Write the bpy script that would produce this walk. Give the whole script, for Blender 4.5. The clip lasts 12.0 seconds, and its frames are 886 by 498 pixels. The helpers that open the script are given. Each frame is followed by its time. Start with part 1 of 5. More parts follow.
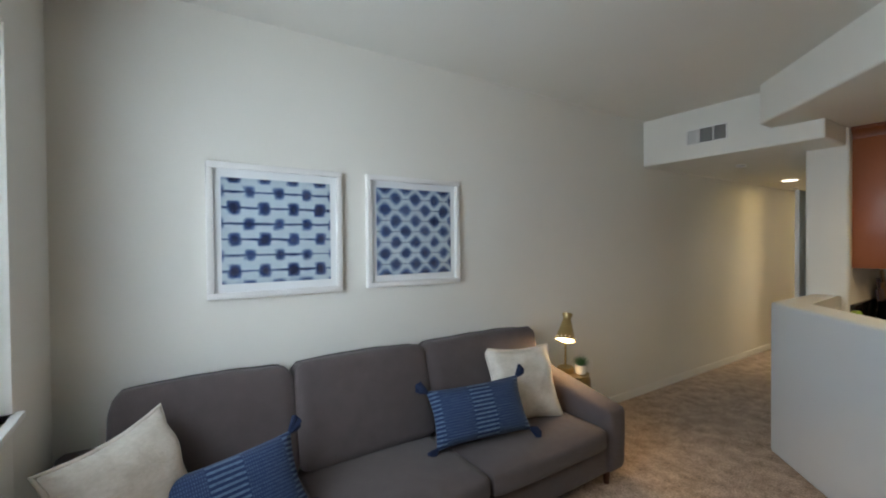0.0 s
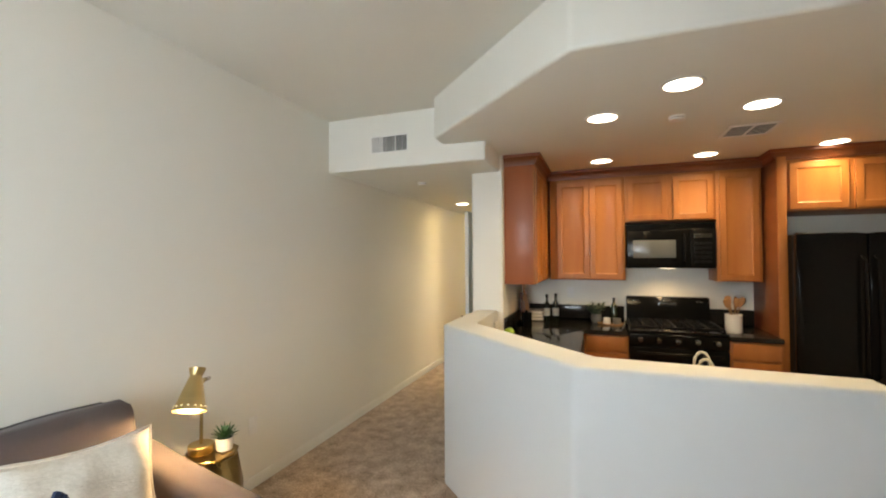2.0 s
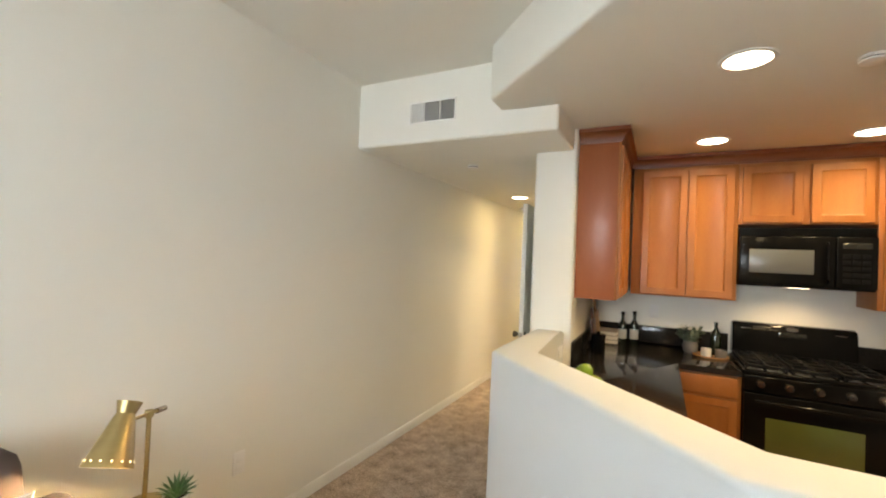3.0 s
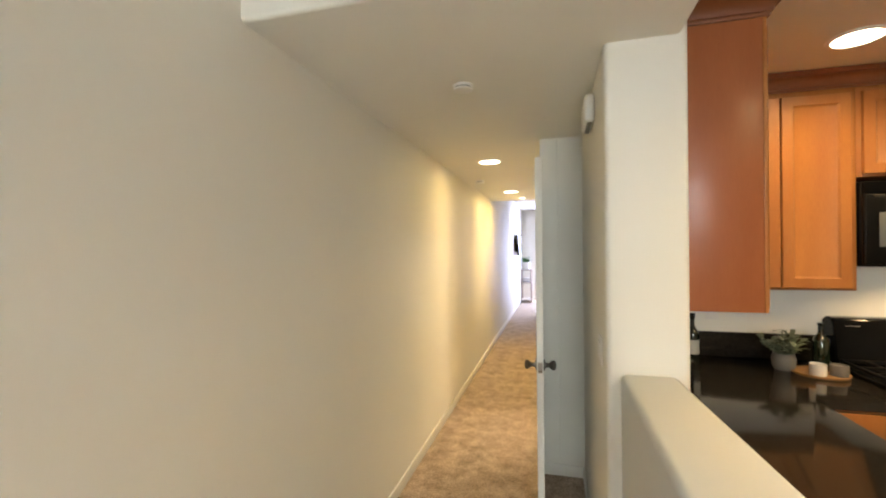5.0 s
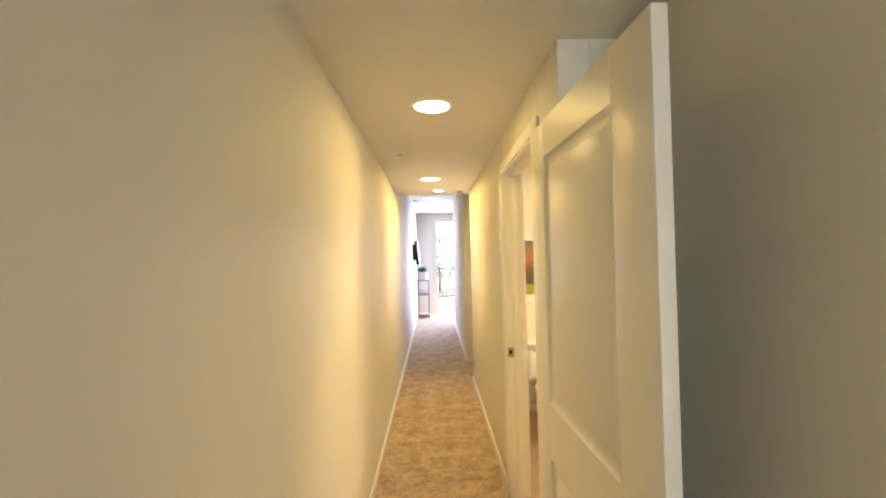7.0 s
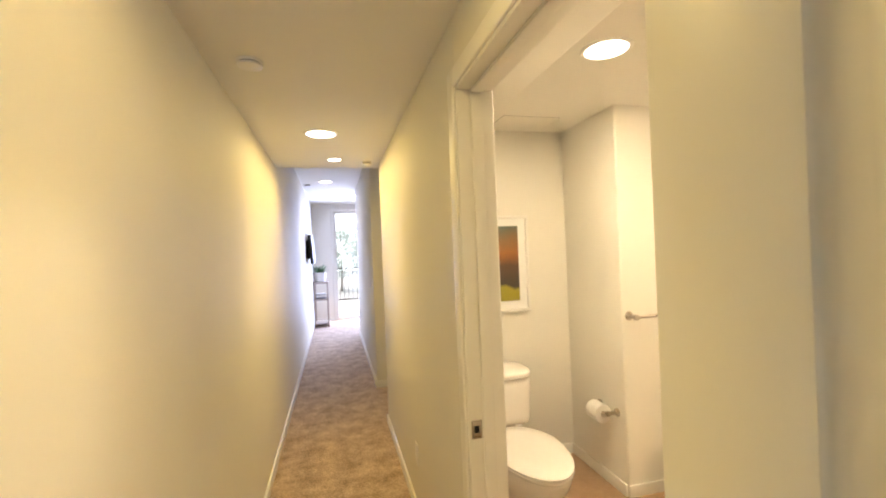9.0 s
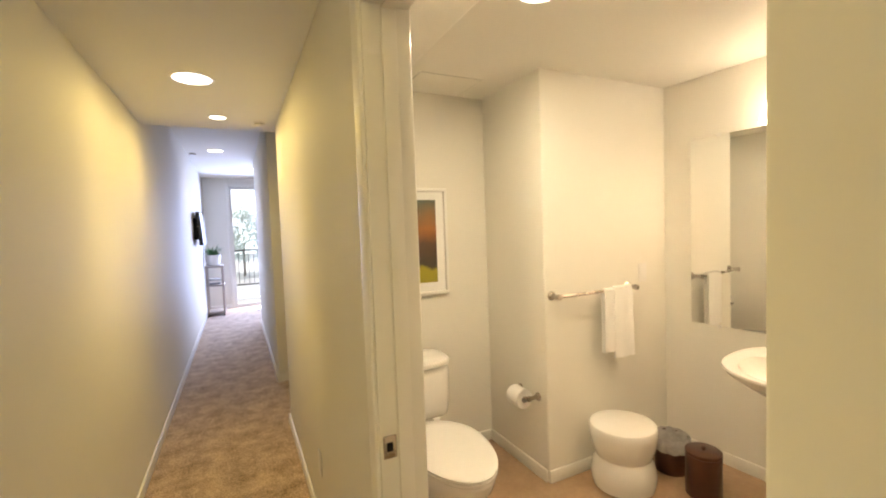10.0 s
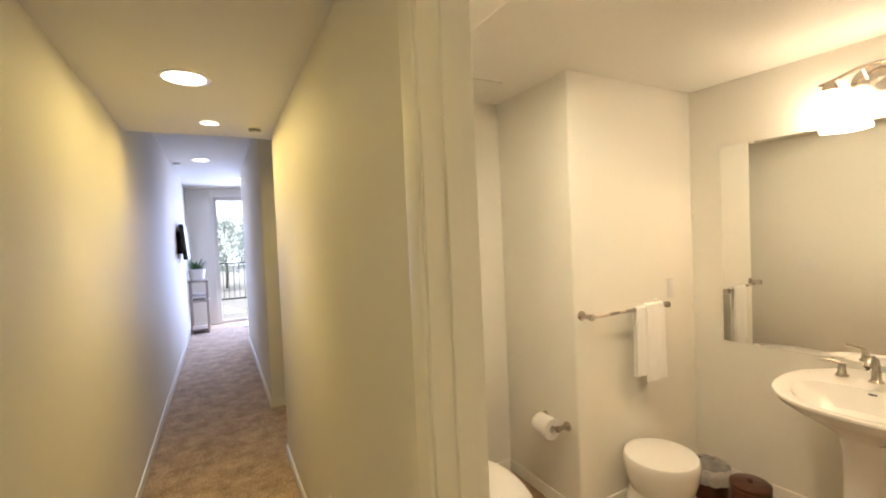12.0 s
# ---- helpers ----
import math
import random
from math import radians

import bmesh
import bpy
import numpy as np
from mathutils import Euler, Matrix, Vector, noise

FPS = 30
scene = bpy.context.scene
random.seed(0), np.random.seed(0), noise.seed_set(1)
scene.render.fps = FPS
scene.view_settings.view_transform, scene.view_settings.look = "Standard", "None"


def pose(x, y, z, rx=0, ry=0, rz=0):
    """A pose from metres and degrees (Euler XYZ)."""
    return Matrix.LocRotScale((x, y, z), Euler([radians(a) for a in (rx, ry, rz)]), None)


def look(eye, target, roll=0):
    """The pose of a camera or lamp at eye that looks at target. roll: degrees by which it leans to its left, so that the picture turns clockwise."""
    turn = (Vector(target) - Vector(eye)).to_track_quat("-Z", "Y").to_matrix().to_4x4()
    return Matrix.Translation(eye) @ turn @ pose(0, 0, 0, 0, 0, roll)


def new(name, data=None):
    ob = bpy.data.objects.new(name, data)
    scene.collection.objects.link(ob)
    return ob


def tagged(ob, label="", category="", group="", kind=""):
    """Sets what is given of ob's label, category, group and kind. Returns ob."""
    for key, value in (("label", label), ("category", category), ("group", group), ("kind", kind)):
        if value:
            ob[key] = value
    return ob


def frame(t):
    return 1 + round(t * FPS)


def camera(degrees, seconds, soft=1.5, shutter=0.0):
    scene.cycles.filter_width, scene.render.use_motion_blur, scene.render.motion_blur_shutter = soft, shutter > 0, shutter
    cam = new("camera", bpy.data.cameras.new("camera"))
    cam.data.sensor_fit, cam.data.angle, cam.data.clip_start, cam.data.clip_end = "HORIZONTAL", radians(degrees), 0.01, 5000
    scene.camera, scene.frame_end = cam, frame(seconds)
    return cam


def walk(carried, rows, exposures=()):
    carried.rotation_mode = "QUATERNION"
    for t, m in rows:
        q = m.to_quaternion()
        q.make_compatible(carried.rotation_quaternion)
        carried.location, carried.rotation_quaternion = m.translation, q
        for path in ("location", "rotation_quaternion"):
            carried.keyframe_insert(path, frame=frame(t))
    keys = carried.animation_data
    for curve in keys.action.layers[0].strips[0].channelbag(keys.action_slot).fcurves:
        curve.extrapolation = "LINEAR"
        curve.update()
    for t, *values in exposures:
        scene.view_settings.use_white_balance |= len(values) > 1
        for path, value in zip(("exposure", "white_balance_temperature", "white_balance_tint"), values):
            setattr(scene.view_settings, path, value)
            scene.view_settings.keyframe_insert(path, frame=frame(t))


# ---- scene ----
cam = camera(92.4, 12.0, soft=2.0)
PATH = [
    (0, (2.455, 0.194, 1.536), (0.788, 1.299, 1.51), -0.5),
    (0.5, (2.478, 0.376, 1.508), (1.146, 1.868, 1.498), -0.2),
    (1, (2.467, 0.598, 1.527), (1.319, 2.235, 1.57), -0.2),
    (1.5, (2.373, 0.83, 1.526), (1.421, 2.589, 1.535), -0.4),
    (2, (2.217, 1.137, 1.546), (1.521, 3.011, 1.586), -0.3),
    (2.5, (2.081, 1.494, 1.532), (1.321, 3.344, 1.558), -0.4),
    (3, (1.938, 1.867, 1.543), (1.024, 3.646, 1.581), 2.5),
    (3.2, (1.904, 1.933, 1.525), (0.968, 3.7, 1.553), 1.8),
    (4.8, (1.077, 2.969, 1.539), (0.45, 4.868, 1.526), 0.4),
    (5, (0.975, 3.095, 1.548), (0.461, 5.028, 1.544), -0.6),
    (5.5, (0.755, 3.447, 1.533), (0.294, 5.393, 1.518), -1.5),
    (6, (0.608, 3.85, 1.544), (0.179, 5.804, 1.54), -0.6),
    (6.5, (0.468, 4.235, 1.537), (0.33, 6.23, 1.579), -0.2),
    (6.7, (0.436, 4.377, 1.535), (0.382, 6.376, 1.569), -0.9),
    (8.3, (0.399, 5.553, 1.53), (0.808, 7.511, 1.557), -0.3),
    (8.5, (0.407, 5.663, 1.52), (0.855, 7.612, 1.534), -0.9),
    (9, (0.461, 5.932, 1.512), (0.958, 7.87, 1.514), -2.3),
    (9.5, (0.531, 6.105, 1.502), (1.169, 8.0, 1.485), -3.0),
    (10, (0.565, 6.231, 1.476), (1.436, 8.028, 1.378), -2.1),
    (10.5, (0.58, 6.321, 1.483), (1.692, 7.98, 1.399), -3.4),
    (11, (0.608, 6.358, 1.492), (1.84, 7.931, 1.4), -3.3),
    (11.5, (0.585, 6.374, 1.506), (1.737, 8.007, 1.428), -3.3),
    (12, (0.499, 6.502, 1.511), (1.435, 8.268, 1.455), -2.5),
]
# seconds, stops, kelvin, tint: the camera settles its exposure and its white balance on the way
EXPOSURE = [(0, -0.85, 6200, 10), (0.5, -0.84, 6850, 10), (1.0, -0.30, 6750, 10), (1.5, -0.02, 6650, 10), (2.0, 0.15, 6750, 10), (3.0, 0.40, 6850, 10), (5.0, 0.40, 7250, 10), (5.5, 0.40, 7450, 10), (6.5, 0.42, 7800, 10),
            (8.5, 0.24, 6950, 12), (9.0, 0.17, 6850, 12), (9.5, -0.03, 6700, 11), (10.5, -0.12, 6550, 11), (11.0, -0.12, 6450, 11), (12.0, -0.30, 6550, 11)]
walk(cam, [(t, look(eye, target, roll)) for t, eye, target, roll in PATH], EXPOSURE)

# ---- world and light ----
world = bpy.data.worlds.new("world")
scene.world = world
world.use_nodes = True
wn = world.node_tree.nodes
sky = wn.new("ShaderNodeTexSky")
sky.sky_type, sky.sun_disc = "NISHITA", False
sky.sun_elevation, sky.sun_rotation = radians(50), radians(200)
world.node_tree.links.new(sky.outputs[0], wn["Background"].inputs[0])
wn["Background"].inputs[1].default_value = 0.15

sun = new("sun", bpy.data.lights.new("sun", "SUN"))
sun.data.energy, sun.data.angle, sun.data.color = 4.5, radians(0.5), (1, 0.95, 0.88)
sun.matrix_world = look((14, 24, 34), (0, 14, 0))


def area_lamp(name, eye, target, w, h, watts, colour):
    lamp = new(name, bpy.data.lights.new(name, "AREA"))
    lamp.data.shape, lamp.data.size, lamp.data.size_y = "RECTANGLE", w, h
    lamp.data.energy, lamp.data.color = watts, colour
    lamp.matrix_world = look(eye, target)
    return lamp


def spot_lamp(name, eye, watts, colour, cone=130, target=None, radius=0.06):
    lamp = new(name, bpy.data.lights.new(name, "SPOT"))
    lamp.data.spot_size, lamp.data.spot_blend, lamp.data.shadow_soft_size = radians(cone), 0.9, radius
    lamp.data.energy, lamp.data.color = watts, colour
    lamp.matrix_world = look(eye, target or (eye[0], eye[1] + 0.001, eye[2] - 1))
    return lamp


def disc_lamp(name, eye, watts, colour, size=0.15):
    lamp = new(name, bpy.data.lights.new(name, "AREA"))
    lamp.data.shape, lamp.data.size = "DISK", size
    lamp.data.energy, lamp.data.color = watts, colour
    lamp.matrix_world = look(eye, (eye[0], eye[1] + 0.001, eye[2] - 1))
    return lamp


WARM, YELLOW, DAY = (1, 0.73, 0.37), (1, 0.73, 0.22), (0.78, 0.90, 1.0)
area_lamp("sky_light", (1.42, -0.70, 1.66), (0.50, 1.0, 1.3), 1.5, 1.3, 80, DAY)
area_lamp("sky_light", (1.3, 15.7, 1.3), (1.0, 12.4, 0.55), 1.5, 2.3, 160, (0.45, 0.56, 1.0))

KITCHEN_CANS = [(2.237, 4.012), (2.62, 3.595), (2.23, 5.31), (3.08, 5.37), (3.93, 5.27), (3.105, 4.08)]
HALL_CANS = [(0.431, 6.729), (0.406, 8.76)]
for x, y in KITCHEN_CANS:
    spot_lamp("can_light", (x, y, 2.405), 35, WARM, 160)
for (x, y), wide, narrow in zip(HALL_CANS, (2.7, 3.6), (22, 32)):
    disc_lamp("can_light", (x, y, 2.262), wide, YELLOW, 0.2)
    spot_lamp("can_light", (x, y, 2.258), narrow, YELLOW, 86)
disc_lamp("can_light", (0.494, 9.52, 2.262), 8.0, YELLOW)
spot_lamp("can_light", (0.37, 12.8, 2.6), 12, WARM)
disc_lamp("can_light", (1.60, 7.48, 2.30), 21, (1, 0.83, 0.56))

# ---- building tools ----


def node_mat(name):
    m = bpy.data.materials.new(name)
    m.use_nodes = True
    return m, m.node_tree.nodes, m.node_tree.links, m.node_tree.nodes["Principled BSDF"]


def paint(name, col, rough=0.5, metal=0.0, var=0.06, scale=3.0, bump=0.0, bscale=150, col2=None, fine=0.0, stretch=None, coat=0.0, spec=0.5, sheen=0.0, contrast=0.2, rugged=0.5):
    """A surface whose colour drifts at two scales, with fine relief."""
    m, n, l, b = node_mat(name)
    tc = n.new("ShaderNodeTexCoord")
    src = tc.outputs["Object"]
    if stretch:
        mp = n.new("ShaderNodeMapping")
        mp.inputs["Scale"].default_value = stretch
        l.new(src, mp.inputs[0])
        src = mp.outputs[0]
    big = n.new("ShaderNodeTexNoise")
    big.inputs["Scale"].default_value, big.inputs["Detail"].default_value = scale, 5 if rugged <= 0.5 else 8
    l.new(src, big.inputs["Vector"])
    big.inputs["Roughness"].default_value = rugged
    small = n.new("ShaderNodeTexNoise")
    small.inputs["Scale"].default_value, small.inputs["Detail"].default_value = bscale, 3
    l.new(src, small.inputs["Vector"])
    mix = n.new("ShaderNodeMix")
    mix.data_type, mix.blend_type = "RGBA", "MIX"
    other = col2 or tuple(max(0, c * (1 - 2 * var)) for c in col)
    mix.inputs["A"].default_value, mix.inputs["B"].default_value = (*col, 1), (*other, 1)
    fac = big.outputs["Fac"]
    if fine:
        mx = n.new("ShaderNodeMix")
        mx.inputs["Factor"].default_value = fine
        l.new(fac, mx.inputs["A"]), l.new(small.outputs["Fac"], mx.inputs["B"])
        fac = mx.outputs["Result"]
    ramp = n.new("ShaderNodeMapRange")
    ramp.inputs["From Min"].default_value, ramp.inputs["From Max"].default_value = 0.5 - contrast, 0.5 + contrast
    l.new(fac, ramp.inputs["Value"]), l.new(ramp.outputs[0], mix.inputs["Factor"])
    l.new(mix.outputs["Result"], b.inputs["Base Color"])
    b.inputs["Metallic"].default_value = metal
    b.inputs["Coat Weight"].default_value = coat
    b.inputs["Specular IOR Level"].default_value = spec
    b.inputs["Sheen Weight"].default_value = sheen
    rr = n.new("ShaderNodeMapRange")
    rr.inputs["To Min"].default_value, rr.inputs["To Max"].default_value = max(0.02, rough * 0.88), min(1, rough * 1.12)
    l.new(big.outputs["Fac"], rr.inputs["Value"]), l.new(rr.outputs[0], b.inputs["Roughness"])
    if bump:
        bp = n.new("ShaderNodeBump")
        bp.inputs["Strength"].default_value, bp.inputs["Distance"].default_value = bump, 0.003
        l.new(small.outputs["Fac"], bp.inputs["Height"]), l.new(bp.outputs[0], b.inputs["Normal"])
    return m


def glow(name, col, strength):
    m, n, l, b = node_mat(name)
    b.inputs["Base Color"].default_value = (*col, 1)
    b.inputs["Emission Color"].default_value, b.inputs["Emission Strength"].default_value = (*col, 1), strength
    return m


def glass(name, tint=(1, 1, 1), rough=0.0):
    m, n, l, b = node_mat(name)
    b.inputs["Base Color"].default_value = (*tint, 1)
    b.inputs["Transmission Weight"].default_value, b.inputs["Roughness"].default_value, b.inputs["IOR"].default_value = 1, rough, 1.45
    return m


def mathn(n, l, op, a, b=None):
    k = n.new("ShaderNodeMath")
    k.operation = op
    for i, v in enumerate((a, b)):
        if v is None:
            continue
        if isinstance(v, (int, float)):
            k.inputs[i].default_value = v
        else:
            l.new(v, k.inputs[i])
    return k.outputs[0]


def shibori(name, cell, invert):
    """Indigo resist-dyed cloth: blots on a folded grid with bleeding edges. The print lies in the local y-z plane."""
    m, n, l, b = node_mat(name)
    tc = n.new("ShaderNodeTexCoord")
    ns = n.new("ShaderNodeTexNoise")
    ns.inputs["Scale"].default_value, ns.inputs["Detail"].default_value = 22, 4
    l.new(tc.outputs["Object"], ns.inputs["Vector"])
    sep = n.new("ShaderNodeSeparateXYZ")
    l.new(tc.outputs["Object"], sep.inputs[0])
    wide = n.new("ShaderNodeTexNoise")
    wide.inputs["Scale"].default_value, wide.inputs["Detail"].default_value = 5, 3
    l.new(tc.outputs["Object"], wide.inputs["Vector"])

    def m2(op, a, b=None):
        return mathn(n, l, op, a, b)

    off = m2("MULTIPLY", m2("SUBTRACT", ns.outputs["Fac"], 0.5), 0.034)
    u = m2("ADD", m2("MULTIPLY", m2("ADD", sep.outputs["Y"], off), 2 * math.pi / cell), math.pi)
    v = m2("MULTIPLY", m2("ADD", m2("ADD", sep.outputs["Z"], m2("MULTIPLY", off, 0.3)), 0.0 if invert else 0.045), 2 * math.pi / (0.139 if invert else 0.166))
    cu, cv = m2("COSINE", u), m2("COSINE", v)
    rows = m2("COSINE", m2("MULTIPLY", v, 2.0))
    if invert:
        f = m2("MULTIPLY", m2("ABSOLUTE", m2("ADD", cu, cv)), 0.34)
        line = m2("GREATER_THAN", rows, 0.985)
    else:
        big = m2("MULTIPLY", m2("POWER", m2("MAXIMUM", cu, 0.0), 0.8), m2("POWER", m2("MAXIMUM", cv, 0.0), 0.6))
        small = m2("MULTIPLY", m2("MAXIMUM", m2("MULTIPLY", cu, -1.0), 0.0), m2("MAXIMUM", m2("MULTIPLY", cv, -1.0), 0.0))
        f = m2("ADD", m2("MULTIPLY", big, 0.84), m2("MULTIPLY", m2("POWER", small, 1.0), 0.72))
        smear = m2("MULTIPLY", m2("POWER", m2("MAXIMUM", rows, 0.0), 5.0), m2("MULTIPLY", wide.outputs["Fac"], 0.92))
        f = m2("MAXIMUM", f, smear)
        line = m2("GREATER_THAN", rows, 0.975)
    f = m2("ADD", f, m2("MULTIPLY", m2("SUBTRACT", ns.outputs["Fac"], 0.5), 0.30))
    f = m2("ADD", f, m2("MULTIPLY", m2("SUBTRACT", wide.outputs["Fac"], 0.5), 0.35))
    edge = m2("POWER", m2("MULTIPLY", m2("ABSOLUTE", sep.outputs["Z"]), 1 / 0.29), 6.0)
    f = m2("ADD", f, m2("MULTIPLY", edge, 0.22))
    f = m2("MAXIMUM", f, m2("MULTIPLY", line, m2("ADD", wide.outputs["Fac"], 0.12)))
    ramp = n.new("ShaderNodeValToRGB")
    e = ramp.color_ramp.elements
    e[0].position, e[0].color = 0.10, (0.52, 0.60, 0.63, 1)
    e[1].position, e[1].color = 0.82, (0.010, 0.016, 0.055, 1)
    for p, c in ((0.26, (0.30, 0.39, 0.50)), (0.48, (0.055, 0.105, 0.26))):
        e.new(p).color = (*c, 1)
    l.new(f, ramp.inputs[0]), l.new(ramp.outputs[0], b.inputs["Base Color"])
    b.inputs["Roughness"].default_value = 0.35
    return m


def woven_blue(name):
    """Indigo cotton with bands of pale stitches across the local x axis."""
    m, n, l, b = node_mat(name)
    tc = n.new("ShaderNodeTexCoord")
    sep = n.new("ShaderNodeSeparateXYZ")
    l.new(tc.outputs["Object"], sep.inputs[0])
    x, z = sep.outputs["X"], sep.outputs["Y"]
    band = mathn(n, l, "GREATER_THAN", mathn(n, l, "COSINE", mathn(n, l, "MULTIPLY", x, 2 * math.pi / 0.30)), 0.2)
    wide = mathn(n, l, "GREATER_THAN", mathn(n, l, "COSINE", mathn(n, l, "MULTIPLY", z, 2 * math.pi / 0.022)), 0.2)
    fx = mathn(n, l, "GREATER_THAN", mathn(n, l, "COSINE", mathn(n, l, "MULTIPLY", x, 2 * math.pi / 0.009)), 0.1)
    fz = mathn(n, l, "GREATER_THAN", mathn(n, l, "COSINE", mathn(n, l, "MULTIPLY", z, 2 * math.pi / 0.014)), -0.2)
    dots = mathn(n, l, "ADD", mathn(n, l, "MULTIPLY", mathn(n, l, "MULTIPLY", fx, fz), 0.5), 0.07)
    keep = mathn(n, l, "SUBTRACT", 1.0, band)
    f = mathn(n, l, "ADD", mathn(n, l, "MULTIPLY", band, wide), mathn(n, l, "MULTIPLY", keep, dots))
    ns = n.new("ShaderNodeTexNoise")
    ns.inputs["Scale"].default_value = 60
    l.new(tc.outputs["Object"], ns.inputs["Vector"])
    f = mathn(n, l, "MULTIPLY", f, mathn(n, l, "ADD", ns.outputs["Fac"], 0.15))
    mix = n.new("ShaderNodeMix")
    mix.data_type = "RGBA"
    mix.inputs["A"].default_value, mix.inputs["B"].default_value = (0.006, 0.020, 0.075, 1), (0.13, 0.20, 0.29, 1)
    l.new(f, mix.inputs["Factor"]), l.new(mix.outputs["Result"], b.inputs["Base Color"])
    b.inputs["Roughness"].default_value, b.inputs["Sheen Weight"].default_value = 0.9, 0.04
    bp = n.new("ShaderNodeBump")
    bp.inputs["Strength"].default_value, bp.inputs["Distance"].default_value = 0.6, 0.003
    l.new(f, bp.inputs["Height"]), l.new(bp.outputs[0], b.inputs["Normal"])
    return m


def painting(name):
    """A hazy landscape: dark teal above rust and orange, an olive strip at the foot. Local z runs 0 to 0.52."""
    m, n, l, b = node_mat(name)
    tc = n.new("ShaderNodeTexCoord")
    ns = n.new("ShaderNodeTexNoise")
    ns.inputs["Scale"].default_value, ns.inputs["Detail"].default_value = 7, 6
    l.new(tc.outputs["Object"], ns.inputs["Vector"])
    sep = n.new("ShaderNodeSeparateXYZ")
    l.new(tc.outputs["Object"], sep.inputs[0])
    f = mathn(n, l, "ADD", mathn(n, l, "MULTIPLY", sep.outputs["Z"], 1 / 0.52), mathn(n, l, "MULTIPLY", mathn(n, l, "SUBTRACT", ns.outputs["Fac"], 0.5), 0.22))
    ramp = n.new("ShaderNodeValToRGB")
    e = ramp.color_ramp.elements
    e[0].position, e[0].color = 0.0, (0.30, 0.27, 0.03, 1)
    e[1].position, e[1].color = 1.0, (0.10, 0.13, 0.10, 1)
    for p, c in ((0.17, (0.34, 0.30, 0.03)), (0.21, (0.05, 0.04, 0.03)), (0.45, (0.11, 0.06, 0.035)), (0.66, (0.36, 0.14, 0.04)), (0.82, (0.24, 0.14, 0.06))):
        e.new(p).color = (*c, 1)
    l.new(f, ramp.inputs[0]), l.new(ramp.outputs[0], b.inputs["Base Color"])
    b.inputs["Roughness"].default_value = 0.4
    return m


def leafy(name, col, through_col):
    """Thin leaves that let the sun shine through them."""
    m, n, l, b = node_mat(name)
    b.inputs["Base Color"].default_value, b.inputs["Roughness"].default_value = (*col, 1), 0.55
    tr = n.new("ShaderNodeBsdfTranslucent")
    ns = n.new("ShaderNodeTexNoise")
    ns.inputs["Scale"].default_value = 0.8
    ramp = n.new("ShaderNodeMix")
    ramp.data_type = "RGBA"
    ramp.inputs["A"].default_value, ramp.inputs["B"].default_value = (*through_col, 1), (*[c * 0.7 for c in through_col], 1)
    l.new(ns.outputs["Fac"], ramp.inputs["Factor"]), l.new(ramp.outputs["Result"], tr.inputs["Color"])
    mix = n.new("ShaderNodeMixShader")
    mix.inputs[0].default_value = 0.75
    out = n["Material Output"]
    l.new(b.outputs[0], mix.inputs[1]), l.new(tr.outputs[0], mix.inputs[2]), l.new(mix.outputs[0], out.inputs["Surface"])
    return m


# ---- materials ----
WALL = paint("wall_paint", (0.80, 0.775, 0.70), 0.62, var=0.012, scale=1.2, bump=0.10, bscale=170)
# half wall colour, cooler and slightly darker than the other walls
COOLWALL = paint("cool_grey_half_wall", (0.66, 0.68, 0.685), 0.62, var=0.012, scale=1.2, bump=0.10, bscale=170)
CEIL = paint("ceiling_paint", (0.79, 0.77, 0.70), 0.75, var=0.015, scale=1.5, bump=0.25, bscale=95)
TRIM = paint("trim_paint", (0.82, 0.80, 0.74), 0.35, var=0.012, scale=3, bump=0.03, bscale=60)
DOOR = paint("door_paint", (0.83, 0.81, 0.745), 0.38, var=0.012, scale=2, bump=0.03, bscale=80, spec=0.4)
CARPET = paint("carpet", (0.64, 0.48, 0.355), 0.95, scale=7, bump=0.9, bscale=95, col2=(0.19, 0.13, 0.085), fine=0.42, spec=0.1, sheen=0.2, contrast=0.105, rugged=0.82)
TILE = paint("floor_tile", (0.45, 0.31, 0.19), 0.35, scale=5, bump=0.1, bscale=40, col2=(0.33, 0.215, 0.125), fine=0.25)
WOOD = paint("maple_cabinet", (0.39, 0.152, 0.040), 0.45, scale=2.2, bump=0.06, bscale=40, col2=(0.30, 0.104, 0.025), fine=0.35, stretch=(5, 5, 0.7), coat=0.05, spec=0.35)
WOODEND = paint("cabinet_end_panel", (0.35, 0.115, 0.045), 0.35, scale=1.6, bump=0.05, bscale=36, col2=(0.28, 0.082, 0.028), fine=0.3, stretch=(5, 5, 0.6), coat=0.05, spec=0.35)
# shade below the ceiling is put into this wood colour; tall panel shares it
CROWNWOOD = paint("dark_wood_with_crown_shade", (0.21, 0.066, 0.022), 0.4, scale=1.6, bump=0.05, bscale=36, col2=(0.15, 0.042, 0.014), fine=0.3, stretch=(1, 1, 5), coat=0.05, spec=0.35)
TOE = paint("toe_kick", (0.06, 0.022, 0.008), 0.5, var=0.1)
GRANITE = paint("black_granite", (0.008, 0.007, 0.007), 0.09, scale=60, bump=0.0, bscale=420, col2=(0.028, 0.025, 0.022), fine=0.6, spec=0.3)
BLACK = paint("black_enamel", (0.006, 0.006, 0.006), 0.12, var=0.1, bump=0.02, bscale=30, spec=0.13)
BLACKMATT = paint("black_matt", (0.0055, 0.0055, 0.0055), 0.45, var=0.15, bump=0.05, spec=0.15)
KNOBGLOSS = paint("glossy_black_knob", (0.02, 0.02, 0.02), 0.12, var=0.05, coat=1.0)
DARKGLASS = paint("dark_glass", (0.02, 0.022, 0.022), 0.05, var=0.05, coat=0.5)
